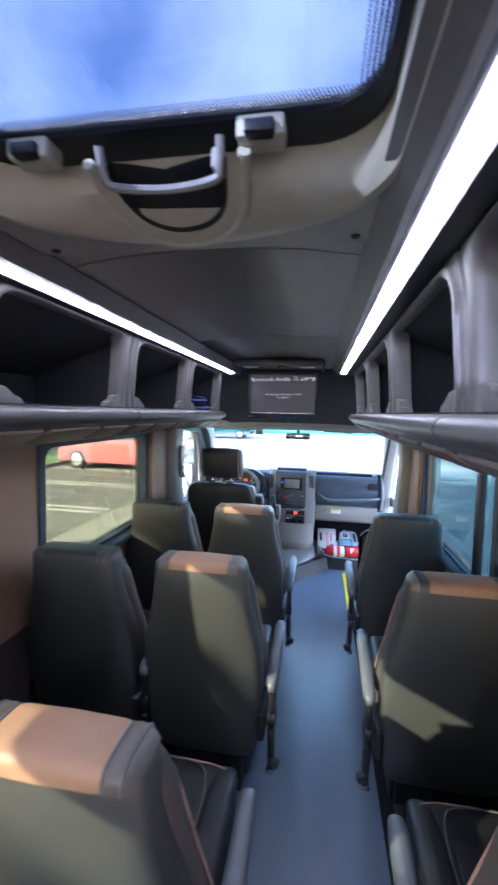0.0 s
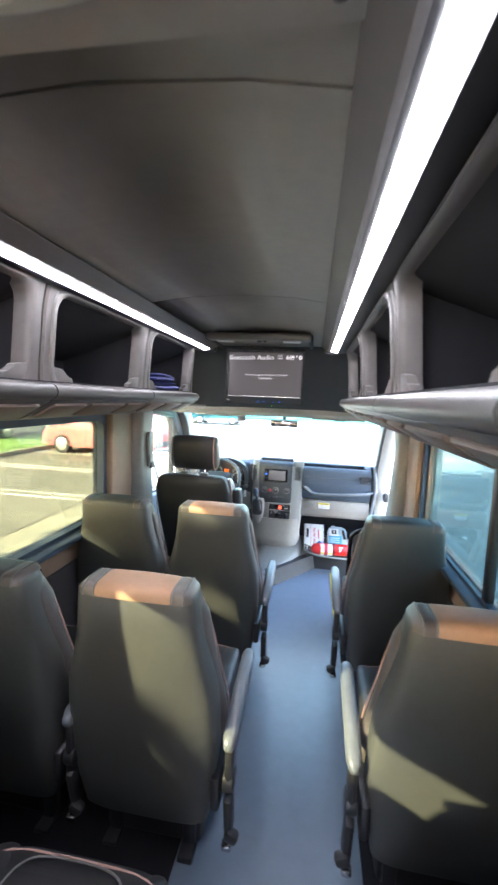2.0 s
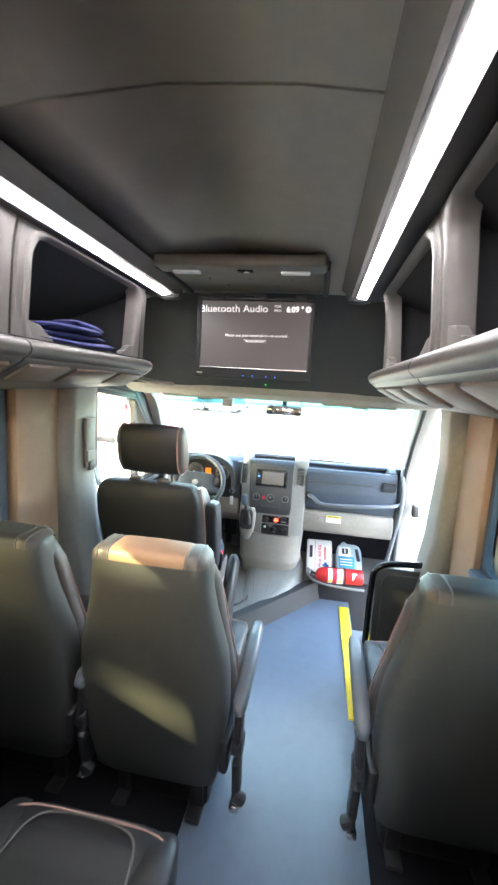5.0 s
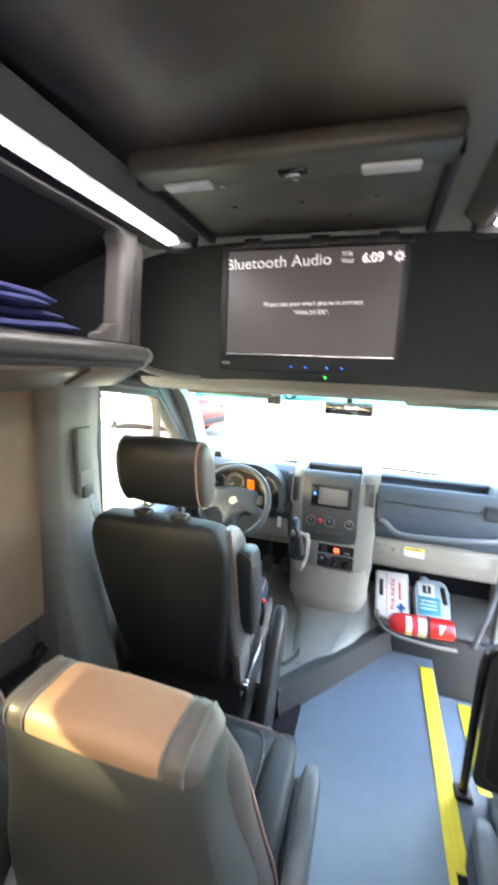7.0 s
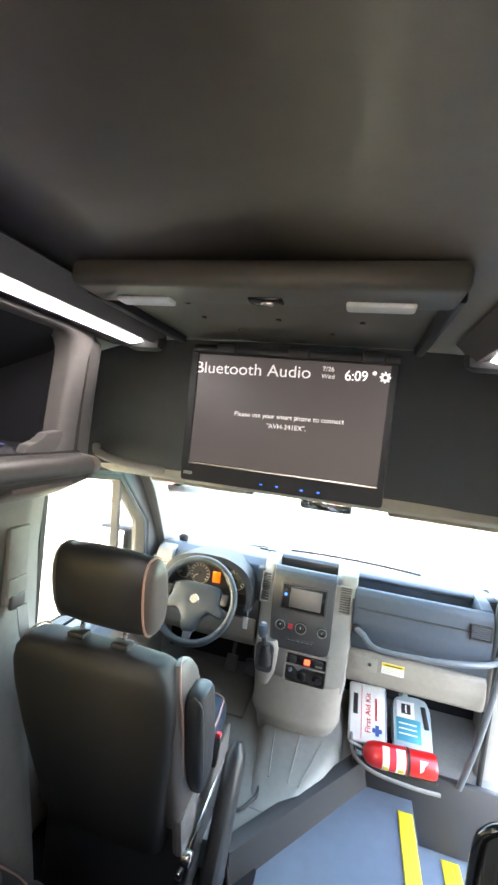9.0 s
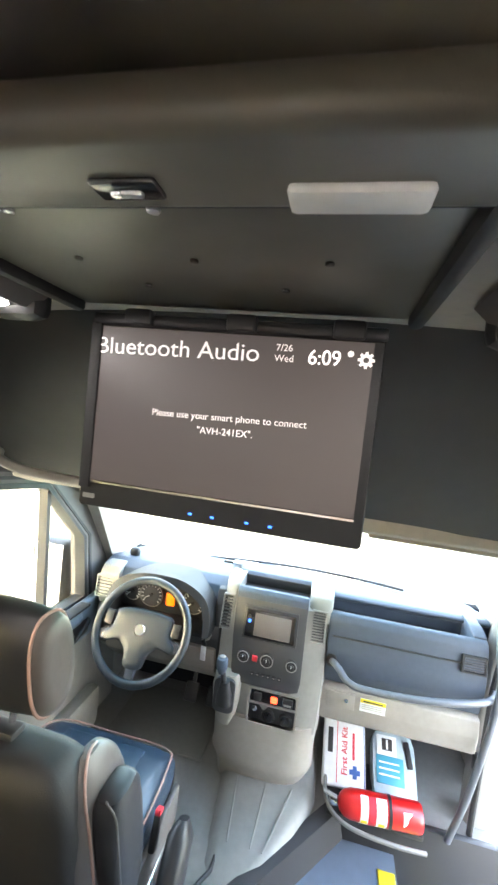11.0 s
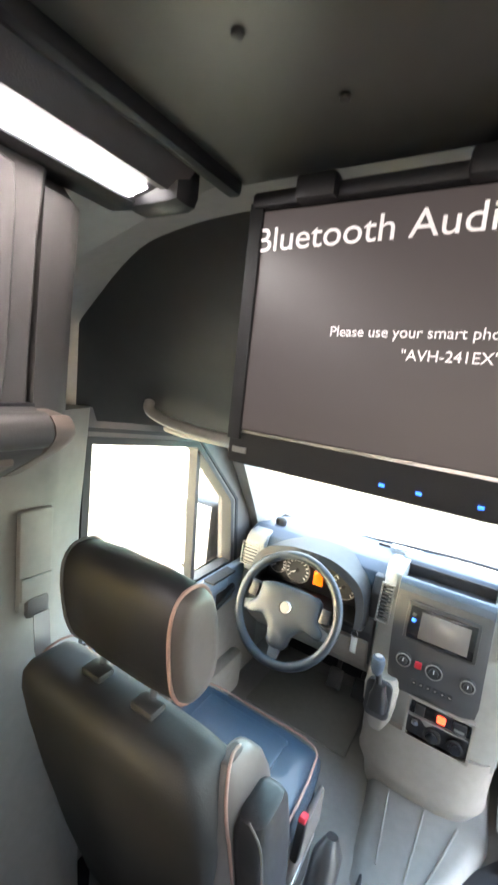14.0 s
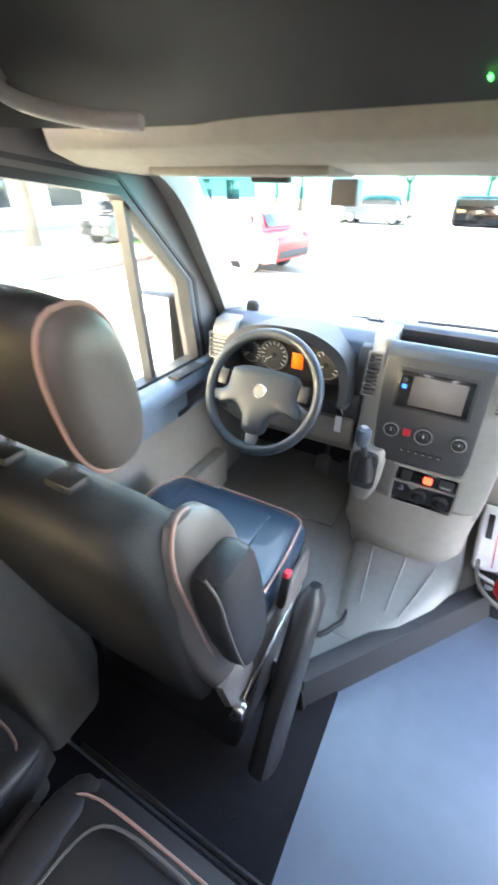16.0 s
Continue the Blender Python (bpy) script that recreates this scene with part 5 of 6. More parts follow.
part("gear_knob", loft([[(-0.172 + a, 3.957 + b, z) for a, b in squircle(w, w, 18, 2)] for z, w in ((0.672, 0.014), (0.69, 0.021), (0.715, 0.024), (0.730, 0.020), (0.736, 0.010))]), DASH_BLUE, gb)
part("knob_badge", disc((-0.172, 3.957, 0.737), 0.012, 0.003, 18, "z", 0.001), SILVER, gb)
# instrument hood and gauges
hoodp = smooth2([(-0.735, 0.76), (-0.73, 0.87), (-0.68, 0.940), (-0.59, 0.977), (-0.49, 0.986), (-0.39, 0.977), (-0.30, 0.930), (-0.265, 0.86), (-0.26, 0.76)], 5)
hood_in = [(-0.50 + (a + 0.50) * 0.90, 0.76 + (b - 0.76) * 0.90) for a, b in hoodp]
hbm = loft([[(a, 4.035, b - 0.01) for a, b in hoodp], [(a, 4.020, b - 0.012) for a, b in hood_in], [(a, 4.16, b - 0.02) for a, b in hood_in], [(a, 4.24, b - 0.03) for a, b in hoodp]], closed=False, caps=False, loop=True)
hood = part("instrument_hood", hbm, DASH_BLACK, dash)
clus = part("instrument_panel", prism([(a, b - 0.015) for a, b in hood_in], "y", 4.148, 4.165), SHELL, dash)
for x, r in ((-0.665, 0.040), (-0.572, 0.054), (-0.372, 0.050)):
    dl = part("gauge", disc((x, 4.142, 0.835), r, 0.010, 32), DASH_FACE, clus)
    part("gauge_ring", tube([(x + r * math.cos(a), 4.135, 0.835 + r * math.sin(a)) for a in [2 * math.pi * k / 32 for k in range(32)]], 0.0025, 6, True), SILVER, dl)
    for k in range(13):
        a = radians(220 - 21.7 * k)
        part("tick", box((x + r * 0.82 * math.cos(a), 4.1355, 0.835 + r * 0.82 * math.sin(a)), (0.011, 0.002, 0.0028), rot=(0, -math.degrees(a), 0)), WHITE, dl)
    part("needle", box((x - 0.014, 4.134, 0.826), (0.042, 0.002, 0.0035), rot=(0, -30, 0)), WHITE, dl)
    part("needle_hub", disc((x, 4.133, 0.835), 0.008, 0.006, 16), DASH_BLACK, dl)
part("trip_display", box((-0.480, 4.140, 0.828), (0.040, 0.010, 0.056), 0.002), ORANGE, clus, "glowing orange display")
part("cluster_shelf", box((-0.50, 4.095, 0.752), (0.44, 0.12, 0.02), 0.008), DASH_BLACK, dash)
part("column_cover", loft([[(-0.50 + a, y, z + b) for a, b in squircle(hw, hh, 20, 3)] for y, z, hw, hh in ((3.93, 0.765, 0.045, 0.045), (4.0, 0.74, 0.06, 0.055), (4.15, 0.70, 0.08, 0.060))]), DASH_BLACK, dash)
knee = [(4.13, 0.755), (4.12, 0.70), (4.16, 0.55), (4.24, 0.48), (4.40, 0.48), (4.40, 0.755)]
part("knee_panel", prism(knee, "x", L + 0.10, -0.235, 0.008), DASH_FACE, dash)
part("knee_cover", prism([(4.108, 0.66), (4.145, 0.54), (4.23, 0.465), (4.30, 0.465), (4.20, 0.66)], "x", -0.78, -0.245, 0.01), DASH_BEIGE, dash)
part("dash_wing", prism([(4.16, 0.74), (4.125, 0.76), (4.125, 0.90), (4.15, 0.93), (4.24, 0.94), (4.24, 0.74)], "x", L + 0.10, -0.735, 0.008), SILVER, dash)
part("dash_infill", prism([(4.16, 0.74), (4.13, 0.76), (4.125, 0.86), (4.15, 0.92), (4.24, 0.94), (4.24, 0.74)], "x", -0.265, -0.225, 0.006), DASH_FACE, dash)
part("light_switch", disc((-0.755, 4.112, 0.735), 0.026, 0.03, 20, "y", 0.005), SHELL, dash)
part("ignition", disc((-0.292, 4.118, 0.718), 0.024, 0.03, 20, "y", 0.005), SILVER, dash)
key = thing("key", "ignition key with a white tag hanging", "key", (-0.290, 4.098, 0.715))
part("key_blade", box((0, 0.0, 0), (0.006, 0.03, 0.02), 0.002), STEEL, key)
part("key_ring", tube([(0.012 * math.cos(a), -0.015, -0.018 + 0.012 * math.sin(a)) for a in [2 * math.pi * k / 16 for k in range(16)]], 0.0015, 6, True), STEEL, key)
part("tag", box((0.002, -0.016, -0.062), (0.024, 0.005, 0.062), 0.003), WHITE, key)
for x, w in ((-0.30, 0.10), (-0.12, 0.14), (0.12, 0.16)):
    part("demister_slot", box((x, 4.56, 0.897), (w, 0.035, 0.012), 0.004, rot=(-11, 0, 0)), SHELL, dash)
part("card_strip", box((-0.22, 4.50, 0.925), (0.13, 0.07, 0.012), 0.003, rot=(-11, 0, 4)), WHITE, dash, "pale card strip on the dash top")
# steering wheel
wheel = thing("steering_wheel", "black steering wheel with a grey hub", "steering wheel")
wheel.matrix_basis = pose(-0.50, 3.90, 0.80, -30, 0, 0)
# local: y towards the dash, x right, z up in the wheel's plane
part("rim", tube([(0.187 * math.cos(a), 0, 0.187 * math.sin(a)) for a in [2 * math.pi * k / 48 for k in range(48)]], 0.0165, 12, True), HUB, wheel)
hub_o = smooth2([(-0.118, 0.060), (-0.06, 0.076), (0.06, 0.076), (0.118, 0.060), (0.122, 0.0), (0.150, -0.035), (0.140, -0.062), (0.085, -0.052), (0.045, -0.085), (0.030, -0.135), (-0.030, -0.135), (-0.045, -0.085), (-0.085, -0.052), (-0.140, -0.062), (-0.150, -0.035), (-0.122, 0.0), (-0.118, 0.060)], 4)[:-1]
hub = part("hub", loft([[(a * q, y, b * q) for a, b in hub_o] for y, q in ((0.032, 0.96), (0.010, 1.0), (-0.004, 0.985), (-0.011, 0.94), (-0.015, 0.84), (-0.017, 0.6))]), HUB, wheel, "slate grey airbag pad")
for a0 in (-14, 194, -90):
    a = radians(a0)
    sp = prism([(0.10, -0.024), (0.178, -0.016), (0.178, 0.016), (0.10, 0.024)], "y", 0.0, 0.024, 0.004)
    sp.transform(Matrix.Rotation(-a, 4, "Y"))
    part("spoke", sp, ARM, wheel)
part("badge_ring", tube([(0.021 * math.cos(a), -0.018, 0.0 + 0.021 * math.sin(a)) for a in [2 * math.pi * k / 24 for k in range(24)]], 0.0024, 6, True), STEEL, hub, "plain chrome badge ring")
part("badge_plate", disc((0, -0.017, 0), 0.020, 0.003, 24), SILVER, hub)
for f in (-1, 1):
    part("button_pad", box((f * 0.142, -0.002, 0.022), (0.036, 0.014, 0.052), 0.006), SHELL, wheel)
stalk = thing("indicator_stalk", "black indicator stalk behind the wheel", "stalk", (-0.56, 3.98, 0.79))
part("lever", tube([(0.03, 0.02, 0.0), (-0.13, -0.01, 0.02)], [0.008, 0.012], 8), SHELL, stalk)
# pedals, passenger grab bar
for x in (-0.42, -0.30):
    pd = thing("pedal", "black rubber foot pedal", "pedal", (x, 4.42, 0.13), "pedals")
    part("pad", box((0, 0, 0.10), (0.07, 0.02, 0.09), 0.008, rot=(-35, 0, 0)), SHELL, pd)
    part("stem", box((0, 0.06, 0.18), (0.02, 0.02, 0.20), 0.004, rot=(-25, 0, 0)), SHELL, pd)
bar = thing("grab_bar", "dark blue-grey metal grab bar across the dash", "grab bar", (0, 0, 0))
part("tube", tube(arc_points([(0.245, 4.09, 0.745), (0.275, 4.03, 0.75), (0.31, 4.0, 0.725), (0.38, 3.99, 0.715), (0.60, 3.995, 0.725), (0.80, 4.05, 0.735), (0.87, 4.14, 0.74)], 5), 0.013, 12), ARM, bar)
part("mount", disc((0.245, 4.09, 0.745), 0.024, 0.02, 16, "y", 0.004), SHELL, bar)
post = thing("grab_post", "grey metal grab handle on the door pillar", "grab handle", (0, 0, 0))
part("tube", tube(arc_points([(0.86, 4.14, 0.98), (0.84, 4.09, 0.94), (0.85, 4.06, 0.76), (0.80, 4.06, 0.40), (0.76, 4.10, 0.13)], 5), 0.013, 10), ARM, post)

# ---- first aid kit, oil jug, extinguisher in their tray ----
tray = thing("wire_tray", "grey tray with a white rim under the glovebox", "tray", (0.50, 4.16, 0.13))
part("base", box((-0.02, 0.05, 0.01), (0.37, 0.30, 0.02), 0.008), SHELL, tray)
part("rim", tube(arc_points([(-0.20, 0.16, 0.05), (-0.215, 0.02, 0.05), (-0.20, -0.10, 0.045), (-0.12, -0.165, 0.04), (0.04, -0.18, 0.035), (0.16, -0.17, 0.03)], 5), 0.008, 8), SILVER, tray)
LEAN = pose(0, 0, 0, -52, 0, 0)
kit = thing("first_aid_kit", "white first aid kit box leaning under the glovebox", "first aid kit")
kit.matrix_basis = pose(0.364, 4.165, 0.165, -50, 0, 3)
part("case", box((0, 0.03, 0.135), (0.185, 0.06, 0.27), 0.012, 3), WHITE, kit)
part("seam", box((0, 0.03, 0.135), (0.188, 0.003, 0.273), 0.001), SILVER, kit)
part("handle_slot", box((-0.062, -0.001, 0.165), (0.022, 0.004, 0.095), 0.001), SHELL, kit)
text("kit_words", "First Aid Kit", 0.036, pose(0.012, -0.0012, 0.045, 90, -90, 0), RED_INK, kit, 0.0006)
part("rule", box((-0.032, -0.0006, 0.135), (0.003, 0.003, 0.24)), RED_INK, kit)
part("rule", box((0.086, -0.0006, 0.135), (0.003, 0.003, 0.24)), BLUE_INK, kit)
part("text_bar", box((0.040, -0.0006, 0.155), (0.010, 0.003, 0.10)), RED_INK, kit)
part("cross", add(box((0.045, -0.001, 0.062), (0.046, 0.004, 0.018)), box((0.045, -0.001, 0.062), (0.018, 0.0036, 0.046))), BLUE_INK, kit, "dark blue cross")
jug = thing("oil_jug", "pale grey oil jug with a teal label", "oil jug")
jug.matrix_basis = pose(0.575, 4.175, 0.170, -52, 0, 2)
jo = smooth2([(-0.085, 0.0), (-0.088, 0.10), (-0.085, 0.21), (-0.06, 0.245), (0.02, 0.25), (0.07, 0.245), (0.088, 0.20), (0.09, 0.10), (0.088, 0.0)], 3)
part("bottle", prism(jo, "y", 0.0, 0.085, 0.010), JUG, jug)
part("cap", disc((-0.03, 0.04, 0.262), 0.022, 0.03, 20, "z", 0.004), JUG, jug)
part("grip_hollow", box((0.062, -0.002, 0.165), (0.024, 0.010, 0.10), 0.004, rot=(0, -8, 0)), SHELL, jug)
part("label", box((-0.018, -0.002, 0.095), (0.115, 0.005, 0.10), 0.001), TEAL, jug)
part("label_top", box((-0.03, -0.002, 0.185), (0.085, 0.005, 0.075), 0.001), WHITE, jug)
part("mark", box((-0.028, -0.0035, 0.187), (0.045, 0.005, 0.045)), INK, jug)
part("mark_bar", box((-0.028, -0.005, 0.187), (0.008, 0.005, 0.036)), WHITE, jug)
for k in range(3):
    part("text_bar", box((-0.022, -0.0045, 0.12 - 0.022 * k), (0.085, 0.004, 0.006)), WHITE, jug)
ext = thing("fire_extinguisher", "red fire extinguisher lying on its side in the tray", "fire extinguisher")
ext.matrix_basis = pose(0.50, 4.07, 0.205, 0, 0, 5)
part("cylinder", loft([[(x, r * math.cos(a), r * math.sin(a)) for a in [2 * math.pi * k / 28 for k in range(28)]] for x, r in ((-0.165, 0.012), (-0.16, 0.026), (-0.145, 0.042), (-0.12, 0.05), (-0.09, 0.052), (0.135, 0.052), (0.15, 0.048), (0.155, 0.03))]), RED, ext)
for x0, x1, m_ in ((-0.085, -0.055, WHITE), (-0.025, 0.015, WHITE), (-0.052, -0.028, RED_INK)):
    part("label", loft([[(x, 0.0528 * math.cos(a), 0.0528 * math.sin(a)) for a in [math.pi * (0.55 + 0.95 * k / 14) for k in range(15)]] for x in (x0, x1)], closed=False, caps=False), m_, ext)
for x in (-0.07, -0.005):
    part("warning_mark", loft([[(xx, 0.0534 * math.cos(a), 0.0534 * math.sin(a)) for a in [math.pi * (1.05 + 0.12 * k / 4) for k in range(5)]] for xx in (x - 0.012, x + 0.012)], closed=False, caps=False), YELLOW, ext)
part("strap", loft([[(x, 0.0545 * math.cos(a), 0.0545 * math.sin(a)) for a in [2 * math.pi * k / 28 for k in range(28)]] for x in (0.022, 0.034)], caps=False), SHELL, ext)
part("white_mark", loft([[(xx, 0.0532 * math.cos(a), 0.0532 * math.sin(a)) for a in [math.pi * (0.72 + h * k / 6) for k in range(7)]] for xx, h in ((0.075, 0.30), (0.088, 0.22), (0.108, 0.02))], closed=False, caps=False), WHITE, ext)
part("valve", box((-0.182, 0, 0.0), (0.035, 0.03, 0.03), 0.008), STEEL, ext)
part("lever", box((-0.20, -0.005, 0.028), (0.06, 0.018, 0.008), 0.003, rot=(0, 20, 0)), SILVER, ext)

# ---- modesty panel by the entry ----
mod = thing("modesty_panel", "black padded entry screen in a glossy tube frame", "partition", (0.80, 3.37, 0))
mpts = [(-0.205, 0, 0.0), (-0.205, 0, 0.35), (-0.200, 0, 0.54), (-0.185, 0, 0.585), (-0.15, 0, 0.61), (-0.09, 0, 0.622), (0.16, 0, 0.64)]
part("tube_frame", tube(arc_points(mpts, 5), 0.016, 12), GLOSS, mod)
part("board", prism(round_rect(-0.185, 0.06, 0.16, 0.60, 0.04), "y", -0.012, 0.012, 0.004), PANEL_BLACK, mod)
part("edge_seam", tube([(a, -0.013, b) for a, b in round_rect(-0.155, 0.09, 0.14, 0.57, 0.04)], 0.004, 6, True), PIPING_DARK, mod)
part("foot", box((-0.205, 0, 0.012), (0.06, 0.06, 0.02), 0.006), SHELL, mod)

# ---- cab details ----
belt = thing("seat_belt", "grey seat belt with its anchor on the pillar", "seat belt", (L + 0.13, 3.14, 0))
part("anchor", box((0, 0, 1.03), (0.022, 0.055, 0.05), 0.010), RAIL, belt)
part("anchor_plate", box((-0.004, 0, 1.075), (0.016, 0.075, 0.06), 0.007), PILLAR_TRIM, belt)
part("slide_cover", box((-0.012, 0.0, 1.14), (0.02, 0.08, 0.24), 0.008), PILLAR_TRIM, belt)
bel = loft([[(x, y - 0.019, z), (x + 0.002, y - 0.019, z), (x + 0.002, y + 0.019, z), (x, y + 0.019, z)] for x, y, z in ((0.02, 0.0, 1.02), (0.045, -0.01, 0.95), (0.085, -0.005, 0.85), (0.13, 0.01, 0.74), (0.16, 0.02, 0.66))])
part("webbing", bel, BIN_GREY, belt, "grey webbing")
hk = thing("assist_handle", "grey assist handle under the header board", "grab handle", (0, 0, 0))
part("grip", tube(arc_points([(-0.765, 3.42, 1.512), (-0.755, 3.41, 1.486), (-0.70, 3.425, 1.463), (-0.61, 3.46, 1.446), (-0.52, 3.48, 1.440)], 5), [0.010] + [0.014] * 19 + [0.012], 10), GREY_TRIM, hk)
vis = thing("sun_visor", "beige folded-up sun visor", "sun visor", (-0.45, 3.72, 1.381), "sun visors")
part("flap", box((0, 0, 0), (0.40, 0.17, 0.018), 0.008), VISOR, vis)
part("clip", box((0.02, 0.06, -0.012), (0.09, 0.03, 0.016), 0.006), SHELL, vis)
copy_thing(vis, pose(0.48, 3.72, 1.381))
rm = thing("rear_mirror", "wide black interior mirror on the windscreen", "mirror", (0.04, 4.06, 1.31))
part("mirror_body", box((0, 0, 0), (0.24, 0.035, 0.065), 0.014, 3), SHELL, rm)
part("mirror_glass", box((0, -0.0185, 0), (0.225, 0.003, 0.052), 0.001), MIRROR, rm)
part("mirror_stem", box((0, 0.02, 0.055), (0.03, 0.03, 0.08), 0.008), SHELL, rm)
sen = thing("windscreen_sensor", "dark box behind the windscreen top", "sensor", (-0.33, 4.0, 1.345))
part("sensor_box", box((0, 0, 0), (0.07, 0.05, 0.06), 0.008), BIN_GREY, sen)
om = thing("wing_mirror", "black wing mirror outside the driver's window", "mirror", (L - 0.20, 4.20, 0.80))
part("mirror_shell", box((0, 0, 0), (0.19, 0.10, 0.38), 0.03, 3), SHELL, om)
part("mirror_glass", box((0.0, -0.052, 0.01), (0.16, 0.004, 0.33), 0.001), MIRROR, om)
part("mirror_arm", box((0.14, 0.03, -0.10), (0.20, 0.05, 0.05), 0.015), SHELL, om)
bag = thing("blue_bag", "dark blue folded cloth lying in the locker", "cloth", (-0.53, 2.62, 1.54))
for k, (dx, y0, y1, h) in enumerate(((0.0, -0.30, 0.10, 0.012), (-0.012, -0.27, 0.07, 0.011), (0.006, -0.24, 0.02, 0.011), (-0.004, -0.10, 0.05, 0.014))):
    z = 0.012 + 0.019 * k
    part("fold", loft([[(dx + a, y, z + b + 0.006 * math.sin(9 * y + k)) for a, b in squircle(0.065 - 0.004 * k, h * q, 16, 2.6)] for y, q in ((y0, 0.3), (y0 + 0.02, 0.9), ((y0 + y1) / 2, 1.0), (y1 - 0.03, 1.1), (y1, 0.3))]), BLUE_CLOTH, bag)

tw = thing("dash_sensor", "small black sensor pod on the dash corner", "sensor", (-0.75, 4.30, 0.93))
part("pod", loft([[(a, b, z) for a, b in squircle(r, r * 0.8, 16, 2.4)] for z, r in ((0.0, 0.022), (0.02, 0.026), (0.035, 0.026), (0.045, 0.018), (0.048, 0.008))]), SHELL, tw)
kb = thing("wall_latch", "small black turn latch on the lower wall", "latch", (L + 0.03, 2.99, 0.46))
part("latch_base", disc((0, 0, 0), 0.03, 0.016, 20, "x", 0.004), SHELL, kb)
part("latch_grip", box((0.012, 0, 0), (0.02, 0.05, 0.014), 0.005, rot=(30, 0, 0)), SHELL, kb)

pil = thing("indicator_lamp", "tiny red and green lamps on the header board", "indicator lamp", (-0.018, lean(-0.018, 1.478) - 0.004, 1.478))
part("red_lamp", disc((0, 0, 0.012), 0.003, 0.008, 12), RED_LIGHT, pil)
part("green_lamp", disc((-0.006, 0.006, -0.013), 0.003, 0.008, 12), GREEN_LIGHT, pil)

# ---- outside: cars, building, trees ----
def car(name, paint, label, at, turn):
    d = thing("car", label, "car")
    d.matrix_basis = pose(*at, 0, 0, turn)
    side = smooth2([(-2.2, 0.35), (-2.25, 0.75), (-2.15, 0.98), (-1.75, 1.05), (-1.55, 1.45), (-1.0, 1.62), (0.2, 1.62), (0.8, 1.45), (1.15, 1.05), (1.9, 0.95), (2.2, 0.75), (2.22, 0.40), (1.9, 0.28), (-1.9, 0.28)], 3)
    body = bmesh.new()
    rows = []
    for y, q in ((-0.88, 0.94), (-0.82, 1.0), (0.82, 1.0), (0.88, 0.94)):
        rows.append([(a * (0.99 if abs(y) > 0.85 else 1), y * (1 - 0.22 * max(0, b - 1.0) / 0.6), 0.28 + (b - 0.28) * (q if b > 1 else 1)) for a, b in side])
    body = loft(rows)
    part("body", body, paint, d)
    for y in (-0.80, 0.80):
        g = prism([(-1.45, 1.08), (-1.33, 1.38), (-1.0, 1.52), (0.15, 1.52), (0.62, 1.38), (0.95, 1.08)], "y", y * 0.985, y * 1.035)
        part("side_window", g, CAR_GLASS, d)
    part("rear_window", box((-1.66, 0, 1.27), (0.05, 1.25, 0.34), 0.01, rot=(0, 28, 0)), CAR_GLASS, d)
    for x in (-1.35, 1.40):
        for y in (-0.80, 0.80):
            w = part("wheel", disc((x, y, 0.34), 0.34, 0.22, 28, "y", 0.03), TYRE, d)
            part("rim", disc((x, y * 1.09, 0.34), 0.24, 0.08, 20, "y", 0.02), RIM, w)
    for y in (-0.68, 0.68):
        part("tail_light", box((-2.14, y, 0.90), (0.20, 0.30, 0.16), 0.03), RED_INK, d)
    part("bumper", box((-2.18, 0, 0.50), (0.16, 1.60, 0.22), 0.05), TYRE, d)
    return d


car("car", CAR_RED, "red parked hatchback car on the lot", (-7.0, 14.4, GROUND), 174)
car("car", CAR_DARK, "dark parked car across the lot", (-7.6, 34, GROUND), 180)
car("car", CAR_DARK, "dark parked car by the lawn", (-13.6, 17.5, GROUND), 90)

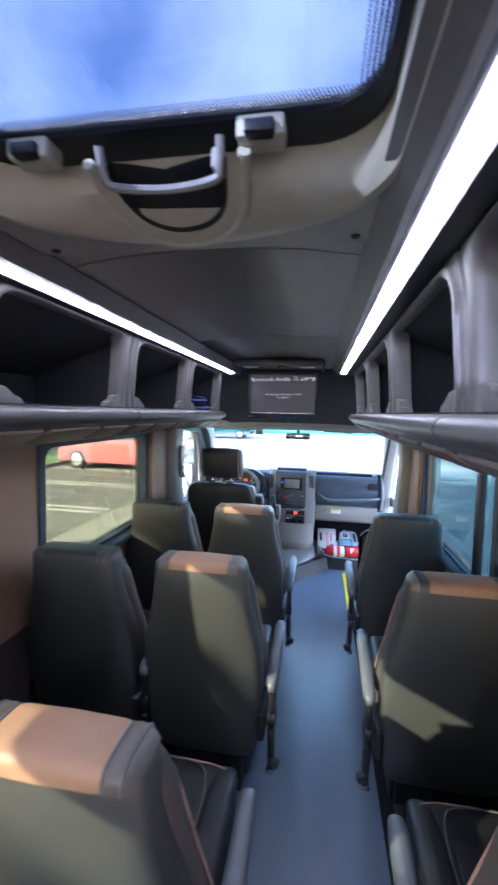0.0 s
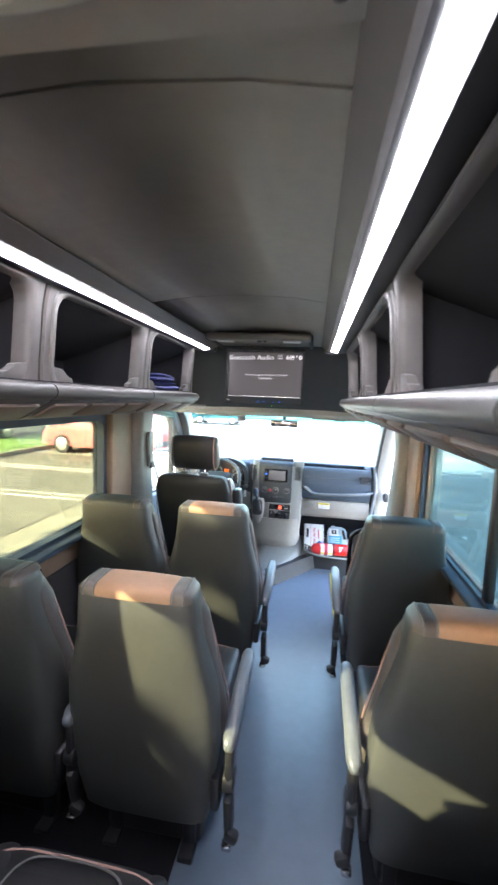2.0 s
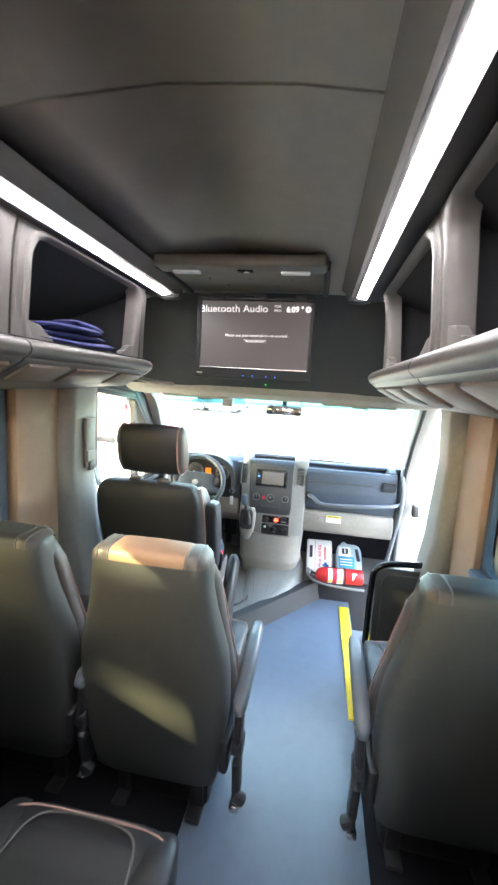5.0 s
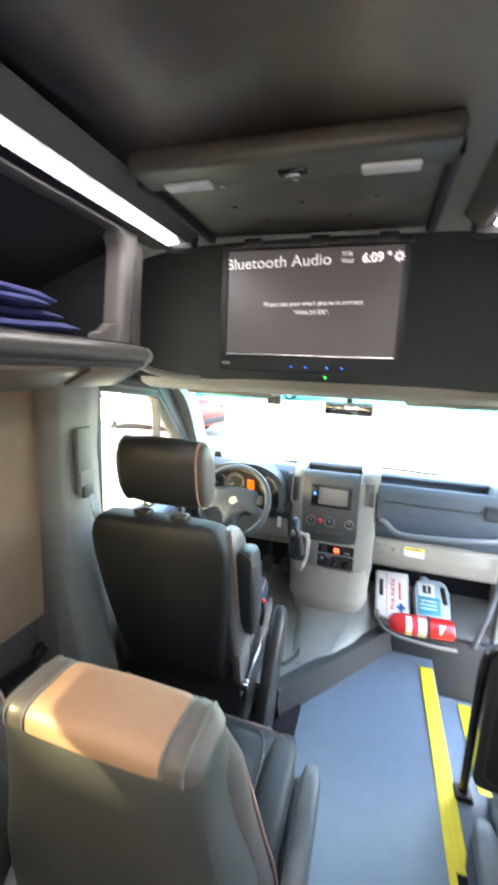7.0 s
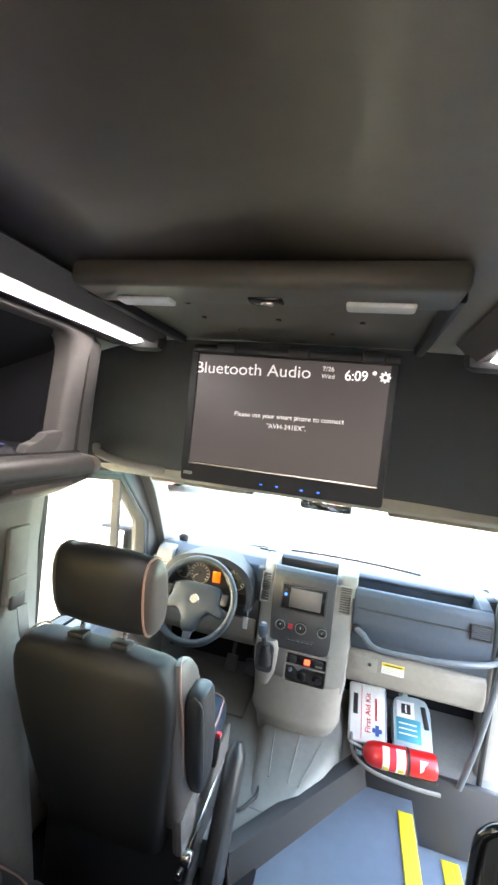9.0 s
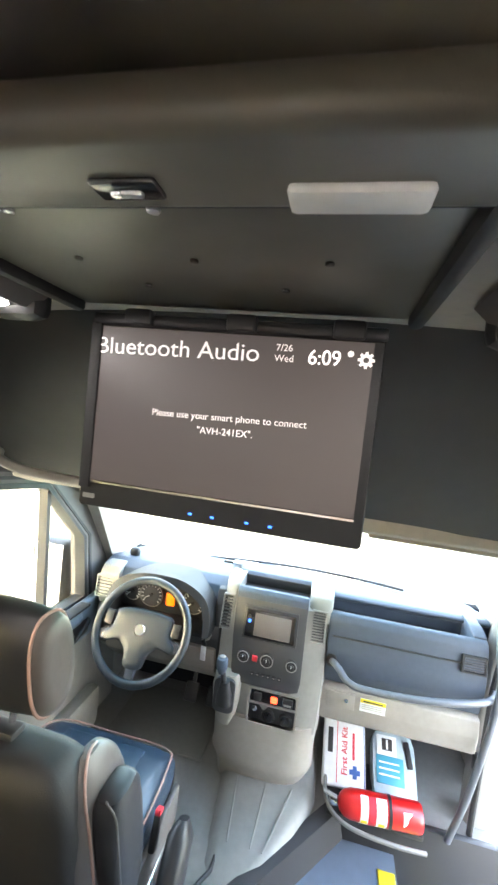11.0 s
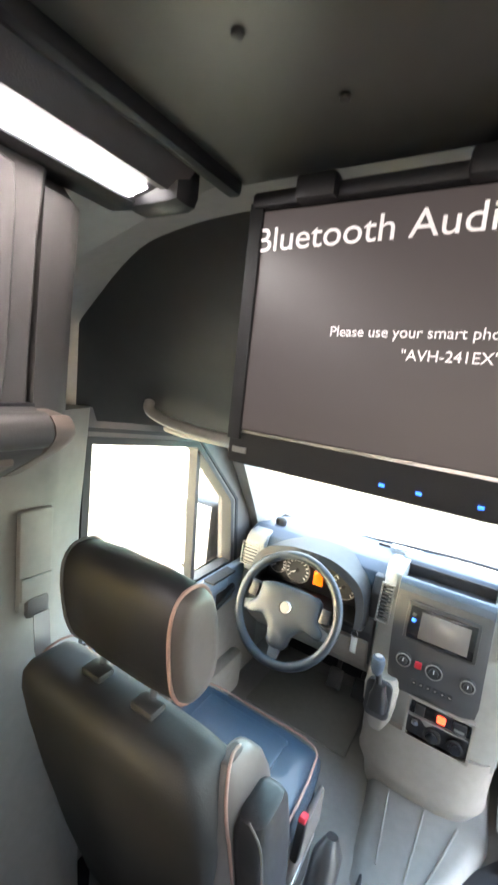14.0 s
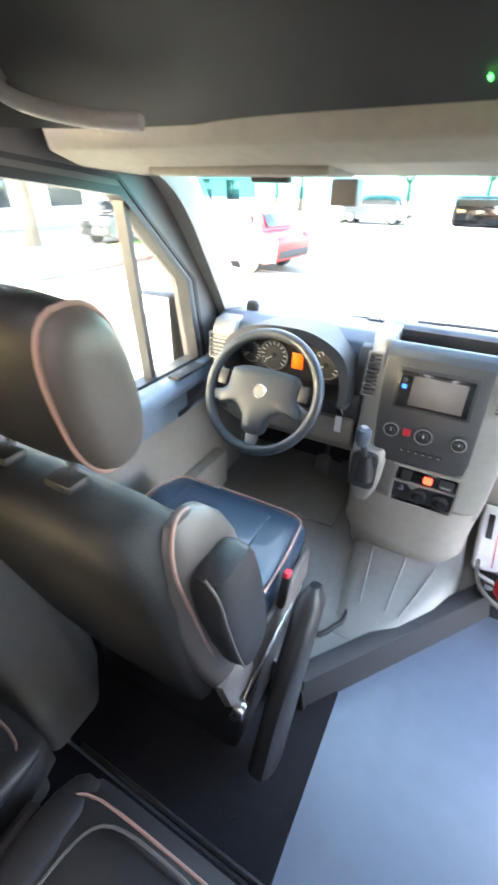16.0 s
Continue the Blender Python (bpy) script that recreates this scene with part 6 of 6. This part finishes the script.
bld = thing("low_building", "long pale building with a grey roof", "building", (-26, 22, GROUND))
part("wall", box((0, 0, 1.6), (8, 44, 3.2)), STUCCO, bld)
part("roof", prism([(-5, 3.2), (5, 3.2), (5, 3.5), (0, 5.0), (-5, 3.5)], "y", -23, 23), ROOFING, bld)
for k in range(9):
    w = part("window", box((4.02, -19 + 4.6 * k, 1.7), (0.08, 2.2, 1.5), 0.02), CAR_GLASS, bld)
    part("frame", box((4.03, -19 + 4.6 * k, 0.9), (0.16, 2.4, 0.1)), STUCCO, w)


def tree(at, h, seed, leaves=230, spread=0.105):
    rnd = random.Random(seed)
    d = thing("tree", "leafy green tree beyond the lot", "tree", at, "trees round the lot")
    part("trunk", tube(arc_points([(0, 0, 0), (0.1, 0.05, h * 0.25), (0.0, 0.1, h * 0.5)], 3), [0.28, 0.24, 0.21, 0.18, 0.15, 0.13, 0.1], 9), BARK, d)
    limbs = bmesh.new()
    tips = []
    for k in range(7):
        a, r = k * 0.9 + rnd.random(), h * (0.2 + 0.15 * rnd.random())
        tip = Vector((math.cos(a) * r, math.sin(a) * r, h * (0.6 + 0.35 * rnd.random())))
        add(limbs, tube([(0.03, 0.05, h * 0.38), tip * 0.6 + Vector((0, 0, h * 0.15)), tip], [0.09, 0.06, 0.02], 6))
        tips.append(tip)
    part("limbs", limbs, BARK, d)
    verts, faces = [], []
    for tip in tips + [Vector((0, 0, h * 0.85))] * 2:
        for _ in range(leaves):
            c = tip + Vector((rnd.gauss(0, 1), rnd.gauss(0, 1), rnd.gauss(0, 0.7))) * h * spread
            u = Vector((rnd.uniform(-1, 1), rnd.uniform(-1, 1), rnd.uniform(-1, 1))).normalized() * 0.17
            v = u.orthogonal().normalized() * 0.11
            n = len(verts)
            verts += [c - u, c + v, c + u, c - v]
            faces.append((n, n + 1, n + 2, n + 3))
    me = bpy.data.meshes.new("crown")
    me.from_pydata(verts, [], faces)
    part("crown", me, LEAF, d)
    return d


base = tree((-15.5, 14, GROUND), 6.0, 3)
other = tree((-17, 27, GROUND), 7.0, 8)
for k, (x, y) in enumerate(((-16, 36), (-9, 52), (-2, 56), (6, 54), (13, 50), (19, 44), (-18, 46))):
    copy_thing(base if k % 2 else other, pose(x, y, GROUND, 0, 0, 70 * k))
shade = tree((-7.7, -0.3, GROUND), 7.8, 5, 900, 0.085)     # its shade falls on the cab and dapples the seats

tree((-8.3, -5.6, GROUND), 6.8, 11, 30, 0.085)      # a thin crown that dapples the sun on the rear seats
